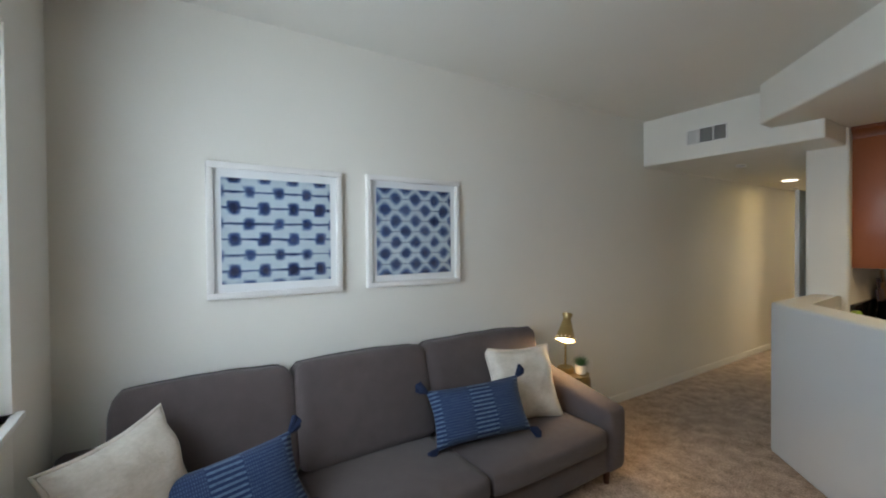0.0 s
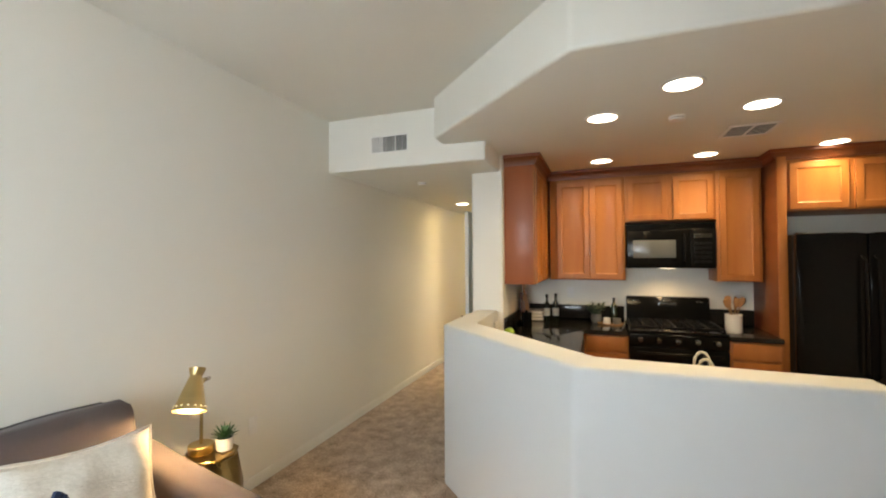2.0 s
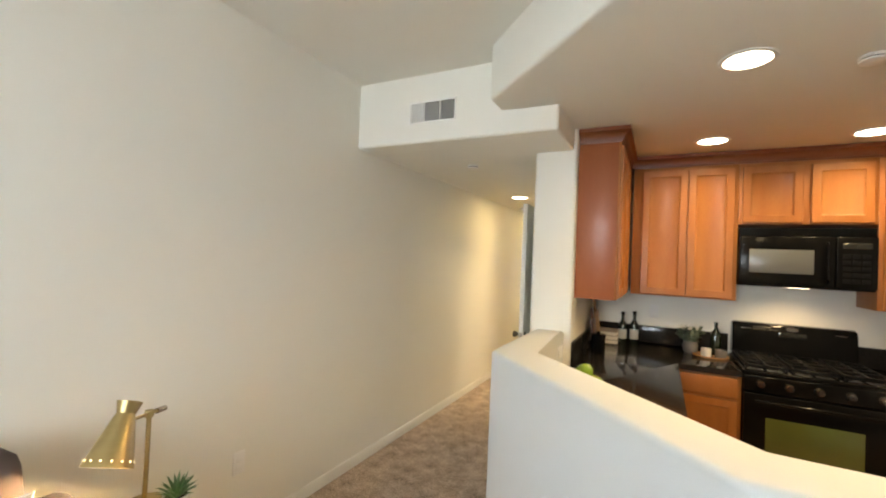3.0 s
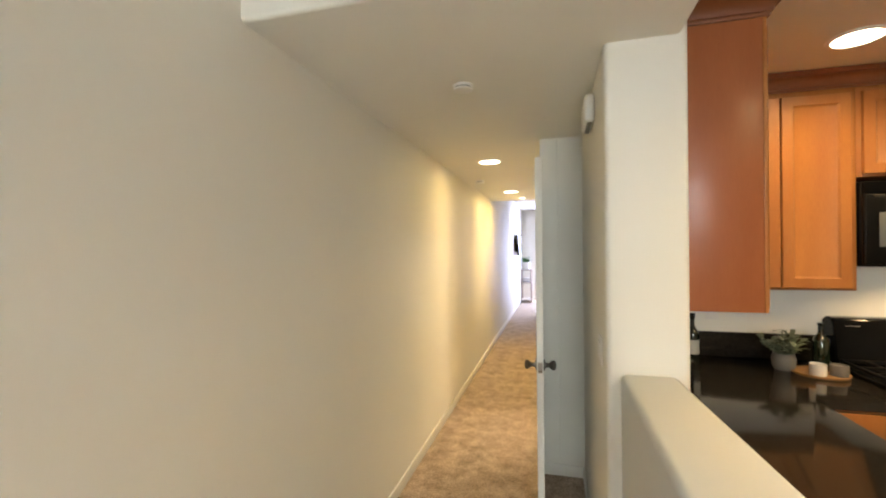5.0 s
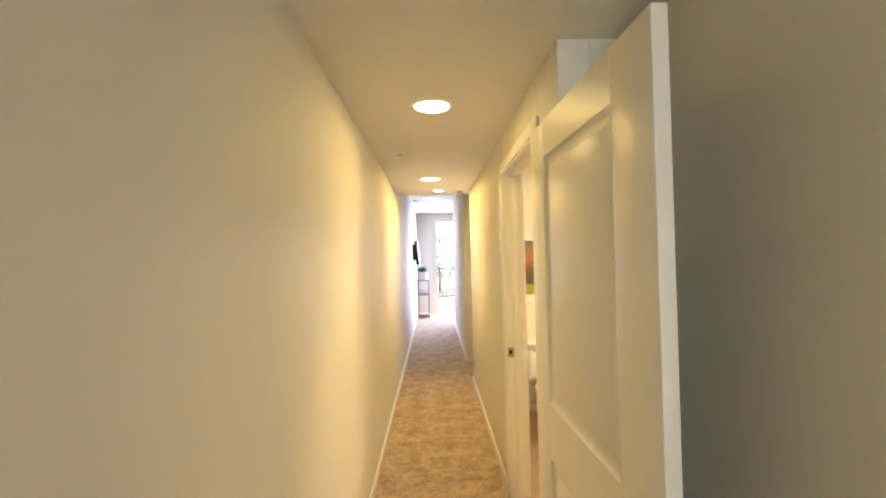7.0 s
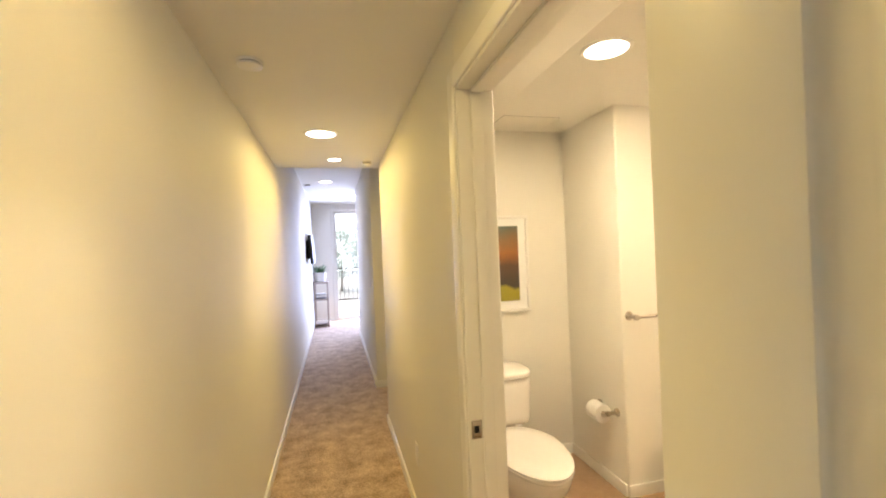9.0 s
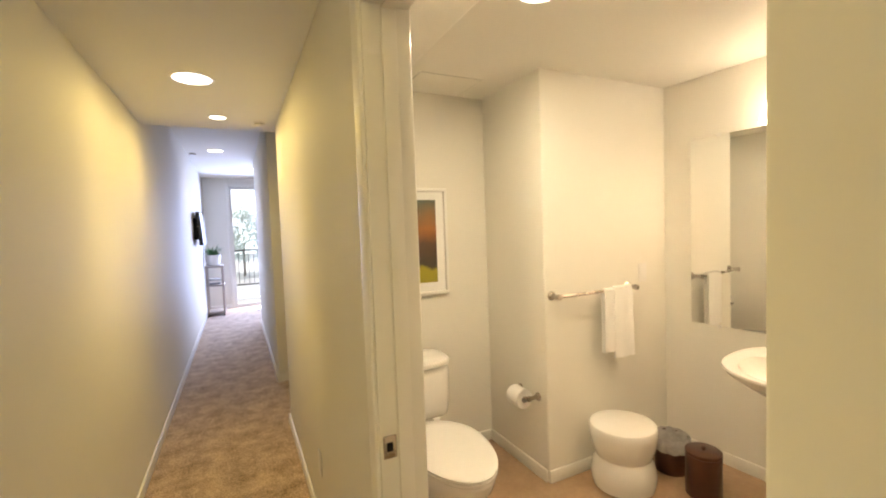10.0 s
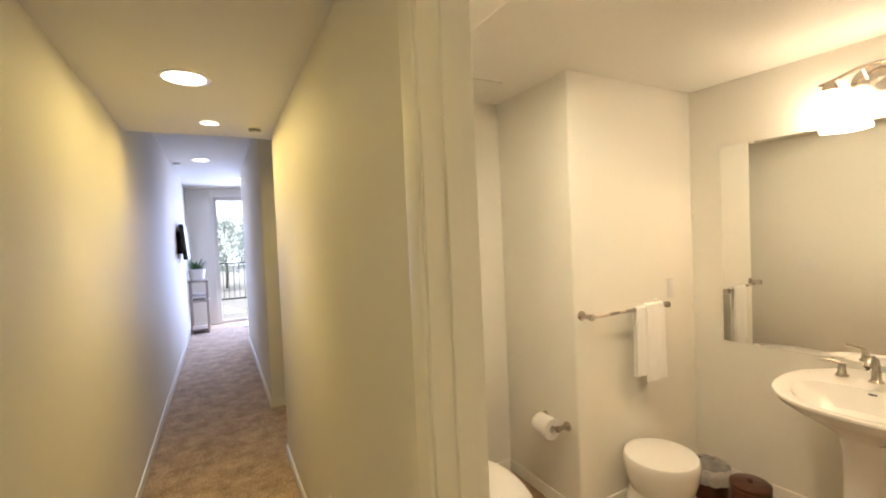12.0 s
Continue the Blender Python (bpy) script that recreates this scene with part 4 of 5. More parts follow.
tp = thing("peninsula_cabinet", pose(0, 0, 0), "maple peninsula cabinets behind the half wall", "cabinet", "kitchen base cabinets")
part("carcass", prism([(1.43, 5.30), (1.43, 4.75), (1.39, 4.75), (1.39, 3.975), (2.185, 3.19), (3.15, 3.19), (3.15, 3.63), (2.385, 3.63), (2.03, 3.985), (2.03, 5.30)], 0.10, 0.83), WOOD, tp)
part("toe_kick", prism([(1.45, 5.28), (1.45, 4.0), (2.2, 3.25), (3.1, 3.25), (3.1, 3.56), (2.35, 3.56), (1.96, 3.95), (1.96, 5.28)], 0.0, 0.10), TOE, tp)
part("dishwasher_front", box(2.03, 2.048, 4.42, 5.02, 0.12, 0.82, 0.006), BLACK, tp, "black dishwasher front")

tw = thing("worktop", pose(0, 0, 0), "polished black granite kitchen worktop with upstand", "worktop")
part("slab", prism([(1.43, BK - 0.002), (1.43, 4.75), (1.388, 4.75), (1.388, 3.97), (2.183, 3.184), (3.16, 3.184), (3.16, 3.66), (2.40, 3.66), (2.06, 4.00), (2.06, CF), (2.443, CF), (2.443, BK - 0.002)], 0.83, CT, 0.006, 3), GRANITE, tw)
part("slab", box(3.222, 3.598, CF, BK - 0.002, 0.83, CT, 0.006, 3), GRANITE, tw)
for a, b in ((1.45, 2.443), (3.222, 3.598)):
    part("upstand", box(a, b, BK - 0.022, BK - 0.001, CT, CT + 0.15, 0.003), GRANITE, tw)
part("upstand", box(1.428, 1.448, 4.76, BK - 0.002, CT, CT + 0.15, 0.003), GRANITE, tw)


def microwave():
    t = thing("microwave", pose(2.453, 5.665, 1.432), "black over-range microwave with a grey window", "microwave")
    w, h = 0.762, 0.43
    part("body", box(0, w, 0.03, 0.384, 0, h, 0.006), BLACK, t)
    d = part("door", box(0.0, 0.545, 0.0, 0.03, 0.012, h - 0.062, 0.01, 3), BLACK, t)
    part("window", box(0.06, 0.43, -0.003, 0.002, 0.10, 0.27, 0.002), GREYGLASS, d, "grey mesh window")
    part("handle", tube([(0.50, 0.0, 0.05), (0.50, -0.032, 0.07), (0.50, -0.036, 0.18), (0.50, -0.032, 0.30), (0.50, 0.0, 0.32)], 0.011, 12), BLACK, d)
    p = part("control_panel", box(0.549, w, 0.002, 0.03, 0.012, h - 0.062, 0.008, 3), BLACK, t)
    part("display", box(0.58, 0.73, 0.0, 0.004, 0.285, 0.325, 0.001), DARKGLASS, p)
    for r in range(5):
        for c in range(3):
            part("button", box(0.583 + c * 0.05, 0.625 + c * 0.05, -0.0005, 0.003, 0.05 + r * 0.042, 0.08 + r * 0.042, 0.001), BLACKMATT, p)
    for k in range(4):
        part("vent_slat", box(0.005, w - 0.005, 0.004 + 0.003 * k, 0.03, h - 0.057 + k * 0.0138, h - 0.049 + k * 0.0138, 0.002), BLACK, t)
    part("hood_lamp", box(0.30, 0.42, 0.05, 0.11, -0.003, 0.0015), HOODLAMP, t, "glowing lamp under the microwave")
    spot_lamp("hood_light", (2.453 + 0.36, 5.70, 1.425), 9, (1, 0.70, 0.38), 115, (2.81, 5.86, 1.0), 0.03)


microwave()


def range_cooker():
    t = thing("range_cooker", pose(2.447, CF - 0.005, 0), "freestanding black gas range with cast-iron grates", "range")
    w, d = 0.772, 0.735
    part("body", box(0, w, 0.03, d, 0.03, 0.865, 0.004), BLACK, t)
    part("cooktop", box(-0.001, w + 0.001, 0.0, 0.64, 0.865, 0.89, 0.008, 3), BLACK, t)
    bm = bmesh.new()
    pr = [(0.60, 0.885), (0.625, 1.10), (0.645, 1.135), (0.70, 1.14), (d, 1.12), (d, 0.885)]
    a = [bm.verts.new((0.012, y, z)) for y, z in pr]
    b = [bm.verts.new((w - 0.012, y, z)) for y, z in pr]
    bm.faces.new(a), bm.faces.new(b[::-1])
    for i in range(len(pr)):
        bm.faces.new((a[i], b[i], b[(i + 1) % len(pr)], a[(i + 1) % len(pr)]))
    bmesh.ops.bevel(bm, geom=bm.edges[:], offset=0.008, segments=3, affect="EDGES")
    g = part("backguard", bm, BLACK, t)
    part("clock", box(0.30, 0.47, 0.612, 0.622, 1.045, 1.085, 0.002), DARKGLASS, g)
    for x in (0.10, 0.67):
        part("badge_bar", box(x - 0.035, x + 0.035, 0.621, 0.627, 1.092, 1.098, 0.002), CHROME, g, "short chrome bar")
    bm = lathe([(0, 0), (0.04, 0), (0.038, 0.003), (0, 0.004)], 28, None, (0, 0), 1.0, 0.42)
    bm.transform(pose(0.386, 0.6265, 1.108, 83))
    part("badge", bm, CHROME, g, "small oval chrome badge")
    for cx in (0.13, 0.386, 0.64):
        bm = bmesh.new()
        for y in (0.06, 0.20, 0.31, 0.43, 0.57):
            box(cx - 0.115, cx + 0.115, y - 0.007, y + 0.007, 0.905, 0.922, 0.003, 1, bm)
        for x in (-0.11, 0.0, 0.11):
            box(cx + x - 0.007, cx + x + 0.007, 0.055, 0.575, 0.903, 0.920, 0.003, 1, bm)
        for x in (-0.11, 0.11):
            for y in (0.065, 0.565):
                box(cx + x - 0.007, cx + x + 0.007, y - 0.007, y + 0.007, 0.888, 0.905, 0, 1, bm)
        part("grate", bm, BLACKMATT, t, "cast-iron pan grate")
        for y in (0.17, 0.46):
            part("burner_cap", lathe([(0, 0.889), (0.045, 0.889), (0.045, 0.899), (0.03, 0.904), (0, 0.904)], 24, None, (cx, y)), BLACKMATT, t)
    part("control_fascia", box(0.002, w - 0.002, -0.012, 0.03, 0.755, 0.862, 0.008, 3), BLACK, t)
    for k in range(5):
        x = 0.09 + k * 0.148
        bm = lathe([(0, 0), (0.030, 0), (0.028, 0.012), (0.021, 0.03), (0.018, 0.034), (0, 0.035)], 22)
        box(-0.004, 0.004, -0.018, 0.018, 0.028, 0.036, 0.002, 1, bm)
        bm.transform(pose(x, -0.012, 0.808, 90))
        part("knob", bm, KNOBGLOSS, t, "glossy black control knob")
    door = part("oven_door", box(0.004, w - 0.004, -0.018, 0.03, 0.235, 0.748, 0.008, 3), BLACK, t)
    part("oven_window", box(0.12, 0.60, -0.020, -0.012, 0.31, 0.60, 0.002), OVENGLASS, door, "glossy oven window, olive reflection of greenery put into its colour")
    part("door_handle", tube([(0.06, -0.018, 0.705), (0.06, -0.06, 0.708), (0.1, -0.066, 0.708), (0.672, -0.066, 0.708), (0.712, -0.06, 0.708), (0.712, -0.018, 0.705)], 0.011, 14), BLACK, door)
    part("storage_drawer", box(0.004, w - 0.004, -0.012, 0.03, 0.06, 0.228, 0.008, 3), BLACK, t)


range_cooker()


def fridge():
    t = thing("refrigerator", pose(3.665, 5.25, 0), "tall glossy black two-door refrigerator", "refrigerator")
    w, h = 0.91, 1.72
    part("body", box(0, w, 0.08, 0.76, 0.03, h - 0.005, 0.006), BLACKMATT, t)
    for a, b, hx in ((0.0, 0.44, 0.405), (0.447, w, 0.482)):
        d = part("door", soft_box(a, b, 0.0, 0.076, 0.06, h, 0.018, 0.004, 8), BLACK, t)
        part("handle", tube([(hx, 0.0, 0.62), (hx, -0.045, 0.66), (hx, -0.05, 0.9), (hx, -0.05, 1.3), (hx, -0.045, 1.5), (hx, 0.0, 1.54)], 0.013, 14), BLACK, d)
    for x in (0.05, w - 0.05):
        part("hinge_cover", box(x - 0.03, x + 0.03, 0.02, 0.11, h, h + 0.012, 0.004), CHROME, t, "small grey hinge cover")
    for x in (0.08, w - 0.08):
        for y in (0.16, 0.68):
            part("foot", lathe([(0, 0), (0.022, 0), (0.018, 0.032), (0, 0.032)], 14, None, (x, y)), BLACKMATT, t)


fridge()

# things on the worktop


def crock():
    t = thing("utensil_crock", pose(3.31, 5.56, CT), "cream ceramic crock full of wooden spoons", "utensil crock")
    part("jar", lathe([(0, 0), (0.062, 0), (0.066, 0.005), (0.066, 0.15), (0.069, 0.158), (0.066, 0.163), (0.06, 0.158), (0.058, 0.02), (0, 0.018)], 36), WHITECERAMIC, t)
    for k in range(8):
        a = k * 0.785 + 0.3
        lean = 0.22 + 0.1 * (k % 3)
        d = Vector((math.cos(a) * math.sin(lean), math.sin(a) * math.sin(lean), math.cos(lean)))
        p0 = Vector((-0.02 * math.cos(a), -0.02 * math.sin(a), 0.02))
        L = 0.225 + 0.02 * (k % 2)
        bm = tube([p0, p0 + d * L], 0.005, 8)
        b2 = lathe([(0, -0.045), (0.012, -0.038), (0.024, -0.005), (0.026, 0.025), (0.018, 0.042), (0, 0.045)], 14, None, (0, 0), 1.0, 0.22)
        b2.transform(pose(0, 0, 0, 0, 0, 50 * k))
        b2.transform(Matrix.Translation(p0 + d * (L + 0.02)) @ Vector((0, 0, 1)).rotation_difference(d).to_matrix().to_4x4())
        me = bpy.data.meshes.new("bowl")
        b2.to_mesh(me), b2.free()
        bm.from_mesh(me)
        bpy.data.meshes.remove(me)
        part("wooden_spoon", bm, BAMBOO, t)


crock()


def bottle(x, y, h, r, label, tag=True, z=CT):
    t = thing("bottle", pose(x, y, z), label, "bottle")
    part("glass", lathe([(0, 0), (r, 0), (r, 0.004), (r, h * 0.60), (r * 0.85, h * 0.68), (r * 0.36, h * 0.78), (r * 0.33, h * 0.94), (r * 0.42, h * 0.95), (r * 0.42, h), (0, h)], 24), BOTTLE, t)
    if tag:
        part("label", lathe([(r + 0.0006, h * 0.16), (r + 0.0006, h * 0.48)], 24), LABEL, t, "pale paper label")
        part("stopper", lathe([(0, h), (r * 0.45, h), (r * 0.45, h + 0.018), (0, h + 0.018)], 16), BLACKMATT, t)
    return t


bottle(1.66, 5.88, 0.25, 0.034, "dark glass oil bottle with a pale label on the worktop")
bottle(1.75, 5.90, 0.26, 0.034, "dark glass vinegar bottle with a pale label on the worktop")
t = thing("serving_tray", pose(2.30, 5.74, CT), "round bamboo tray beside the range", "tray")
part("disc", lathe([(0, 0), (0.118, 0), (0.122, 0.004), (0.122, 0.012), (0.118, 0.014), (0.112, 0.009), (0, 0.009)], 40), BAMBOO, t)
bottle(2.335, 5.80, 0.25, 0.036, "black ceramic oil cruet on the bamboo tray", False, CT + 0.009)


def cup(x, y, z, r, h, material, label):
    t = thing("candle_cup", pose(x, y, z), label, "cup")
    part("body", lathe([(0, 0), (r * 0.95, 0), (r, 0.004), (r, h), (r * 0.9, h), (r * 0.88, h * 0.85), (0, h * 0.85)], 28), material, t)


cup(2.265, 5.685, CT + 0.009, 0.036, 0.058, WHITECERAMIC, "small white ceramic candle cup on the tray")
cup(2.36, 5.695, CT + 0.009, 0.038, 0.055, STONEWARE, "small dark stoneware salt cup on the tray")


def sage_plant():
    t = thing("potted_plant", pose(2.165, 5.80, CT), "grey-green leafy plant in a stoneware pot", "potted plant")
    part("pot", lathe([(0, 0), (0.04, 0), (0.052, 0.02), (0.055, 0.06), (0.048, 0.085), (0.05, 0.09), (0.044, 0.09), (0.042, 0.075), (0, 0.075)], 32), STONEWARE, t)
    part("soil", lathe([(0, 0.078), (0.043, 0.077), (0.043, 0.072), (0, 0.072)], 20), SOIL, t)
    rnd = random.Random(4)
    for k in range(18):
        a, lean = k * 2.4, 0.25 + 0.75 * rnd.random()
        L = 0.09 + 0.075 * rnd.random()
        d = Vector((math.cos(a) * math.sin(lean), math.sin(a) * math.sin(lean), math.cos(lean)))
        p0 = Vector((0.012 * math.cos(a), 0.012 * math.sin(a), 0.075))
        stem = part("stem", tube([p0, p0 + d * L * 0.6 + Vector((0, 0, 0.012)), p0 + d * L], 0.0022, 6), SAGE, t)
        for j in range(7):
            bm = blade(0.052, 0.024, 0.5 + 0.4 * rnd.random(), rnd.random() * 6.28, 0.6, 0.0006, 4)
            q = p0 + d * L * (0.3 + 0.1 * j)
            bm.transform(Matrix.Translation(q))
            part("leaf", bm, SAGE, stem)


sage_plant()


def cutting_boards():
    for k, (y, h, w, lab) in enumerate(((5.60, 0.40, 0.24, "tall"), (5.42, 0.33, 0.20, "shorter"))):
        t = thing("cutting_board", pose(1.462, y, CT, 0, 0, 90) @ pose(0, -0.012 - 0.026 * 1, 0, -7), lab + " dark wooden cutting board leaning on the wall", "cutting board", "cutting boards")
        bm = box(-w / 2, w / 2, -0.01, 0.01, 0, h * 0.72, 0.006, 3)
        box(-0.03, 0.03, -0.0098, 0.0098, h * 0.71, h, 0.008, 3, bm)
        part("board", bm, DARKWOOD if k else BAMBOO, t)


cutting_boards()


def box_stack():
    t = thing("canister", pose(1.535, 5.29, CT, 0, 0, 12), "short black lidded canister on the worktop", "canister")
    part("body", lathe([(0, 0), (0.048, 0), (0.05, 0.004), (0.05, 0.125), (0, 0.125)], 32), BLACK, t)
    part("lid", lathe([(0.051, 0.122), (0.052, 0.14), (0.046, 0.146), (0.012, 0.148), (0.012, 0.162), (0, 0.164)], 32), BLACK, t)
    for k in range(3):
        b = thing("cookbook", pose(1.545, 5.86, CT + 0.034 * k, 0, 0, 2 - 2 * k), "pale hardback cookbook lying in a stack", "book", "stack of cookbooks")
        bm = box(-0.085, 0.085, -0.115, 0.115, 0.0, 0.003, 0.001)
        box(-0.085, 0.085, -0.115, 0.115, 0.030, 0.033, 0.001, 1, bm), box(-0.088, -0.083, -0.115, 0.115, 0.0, 0.033, 0.001, 1, bm)
        part("cover", bm, (STONEWARE, LABEL, GREYWOOD)[k], b)
        part("pages", box(-0.082, 0.08, -0.11, 0.11, 0.0032, 0.0298), PAPER, b)


box_stack()


def apples():
    bx, by, bz = 1.635, 3.93, CT + 0.07
    t = thing("fruit_bowl", pose(bx, by, CT), "dark footed bowl for fruit behind the half wall", "bowl")
    part("foot", lathe([(0, 0), (0.06, 0), (0.055, 0.008), (0.018, 0.02), (0.016, 0.06), (0.03, 0.07), (0, 0.07)], 32), BLACKMATT, t)
    part("bowl", lathe([(0, 0.068), (0.05, 0.07), (0.09, 0.083), (0.12, 0.108), (0.116, 0.11), (0.086, 0.088), (0, 0.08)], 40), BLACKMATT, t)
    for k, (dx, dy, dz) in enumerate(((-0.047, 0.03, 0.046), (0.045, 0.035, 0.046), (0.0, -0.047, 0.046), (0.005, 0.012, 0.098))):
        a = thing("green_apple", pose(bx + dx, by + dy, bz + dz, 10 * k, 14, 70 * k), "fresh green apple in the fruit bowl", "apple", "green apples")
        part("flesh", lathe([(0, -0.026), (0.014, -0.033), (0.03, -0.022), (0.039, 0.004), (0.034, 0.026), (0.018, 0.035), (0.006, 0.031), (0, 0.026)], 24), APPLE, a)
        part("stalk", tube([(0, 0, 0.026), (0.002, 0, 0.036), (0.006, 0, 0.044)], 0.0014, 6), DARKWOOD, a)


apples()



def rope_basket():
    t = thing("rope_basket", pose(2.66, 3.42, CT, 0, 0, -6), "small cream coiled-rope basket with two upright loop handles", "basket")
    prof = [(0, 0), (0.066, 0)]
    for k in range(12):
        z = 0.006 + 0.012 * k
        prof += [(0.071 + 0.0012 * k, z - 0.005), (0.076 + 0.0012 * k, z), (0.071 + 0.0012 * k, z + 0.005)]
    prof += [(0.078, 0.145), (0.072, 0.14), (0.064, 0.012), (0, 0.012)]
    part("coil_body", lathe(prof, 36), LINEN, t)
    for y in (-0.082, 0.082):
        loop = [(0.034 * math.cos(a), y, 0.135 + 0.078 * math.sin(a) ** 0.8) for a in [math.pi * k / 14 for k in range(15)]]
        part("loop_handle", tube([(0.036, y, 0.09)] + loop + [(-0.036, y, 0.09)], 0.0062, 10), LINEN, t)


rope_basket()

# ---- hall ----


def bath_door():
    hinge = Vector((0.838, 6.369))
    latch = Vector((0.868, 5.455))
    d = latch - hinge
    ang = math.degrees(math.atan2(d.y, d.x))
    t = tagged(new("door_1"), "white two-panel bathroom door folded right back, open", "door", "", "structure")
    t.matrix_world = pose(hinge.x, hinge.y, 0.012, 0, 0, ang)
    w, h, th = 0.93, 2.022, 0.036
    # local x runs from hinge to latch; local -y faces the hall
    stile = 0.172
    rails = ((0.0, 0.20), (0.75, 0.955), (1.885, h))
    part("stile", box(0, stile, 0, th, 0, h, 0.002), DOOR, t)
    part("stile", box(w - stile - 0.02, w, 0, th, 0, h, 0.002), DOOR, t)
    for a, b in rails:
        part("rail", box(stile, w - stile - 0.02, 0.0003, th - 0.0003, a, b), DOOR, t)
    for z0, z1 in ((0.20, 0.75), (0.955, 1.885)):
        x0, x1 = stile, w - stile - 0.02
        p = bmesh.new()
        for y, s in ((0.0, 1), (th, -1)):
            rings = []
            for inset, dep in ((0.0, 0.0), (0.006, 0.010), (0.014, 0.0135), (0.034, 0.014), (0.044, 0.010), (0.056, 0.004)):
                rings.append([p.verts.new(q) for q in ((x0 + inset, y + s * dep, z0 + inset), (x1 - inset, y + s * dep, z0 + inset), (x1 - inset, y + s * dep, z1 - inset), (x0 + inset, y + s * dep, z1 - inset))])
            for a, b in zip(rings, rings[1:]):
                for i in range(4):
                    p.faces.new((a[i], a[(i + 1) % 4], b[(i + 1) % 4], b[i]))
            p.faces.new(rings[-1])
        part("panel", p, DOOR, t)
    for s, y in ((-1, 0.0), (1, th)):
        bm = lathe([(0, 0.0), (0.031, 0.0), (0.031, 0.006), (0.014, 0.012), (0.012, 0.03), (0.02, 0.038), (0.0275, 0.05), (0.025, 0.062), (0.012, 0.068), (0, 0.069)], 28)
        bm.transform(pose(w - 0.062, y, 0.885, 90 if s < 0 else -90))
        part("door_knob", bm, PEWTER, t, "dark pewter knob")
    part("latch_plate", box(w - 0.0005, w + 0.0015, 0.006, th - 0.006, 0.857, 0.913), NICKEL, t)
    for z in (0.22, 1.02, 1.80):
        part("hinge", tube([(0.0, th + 0.004, z - 0.045), (0.0, th + 0.004, z + 0.045)], 0.006, 10), PEWTER, t, "dark metal hinge")


bath_door()


def doorway_trim():
    t = tagged(new("door_frame_1"), "cream painted casing and jamb of the bathroom doorway", "door frame", "", "structure")
    y0, y1, top = 6.369, 7.285, 2.055
    part("jamb", box(0.868, 0.994, y1 - 0.018, y1, 0, top - 0.001, 0.002), TRIM, t)
    part("jamb", box(0.868, 0.994, y0, y0 + 0.016, 0, top - 0.001, 0.002), TRIM, t)
    part("head_jamb", box(0.8685, 0.9935, y0 + 0.018, y1 - 0.018, top - 0.019, top - 0.001, 0.002), TRIM, t)
    part("door_stop", box(0.915, 0.955, y1 - 0.030, y1 - 0.018, 0, top - 0.02, 0.003), TRIM, t)
    part("head_stop", box(0.9155, 0.9545, y0 + 0.0185, y1 - 0.030, top - 0.031, top - 0.0195, 0.003), TRIM, t)
    for x0, x1 in ((0.858, 0.872), (0.99, 1.003)):
        part("casing", box(x0, x1, y1 - 0.006, y1 + 0.055, 0, top + 0.052, 0.005, 3), TRIM, t)
        if x0 > 0.9:
            part("casing", box(x0, x1, y0 - 0.055, y0 + 0.006, 0, top + 0.052, 0.005, 3), TRIM, t)
        part("head_casing", box(x0 + 0.0005, x1 - 0.0005, y0 + (0.0065 if x0 > 0.9 else -0.02), y1 - 0.0065, top - 0.008, top + 0.0515, 0.005, 3), TRIM, t)
    s = part("strike_plate", box(0.876, 0.912, y1 - 0.0195, y1 - 0.0178, 0.885, 0.945, 0.0005), NICKEL, t, "square nickel strike plate")
    part("latch_hole", box(0.885, 0.902, y1 - 0.0198, y1 - 0.019, 0.903, 0.927), BLACKMATT, s)


doorway_trim()

# ---- bathroom ----


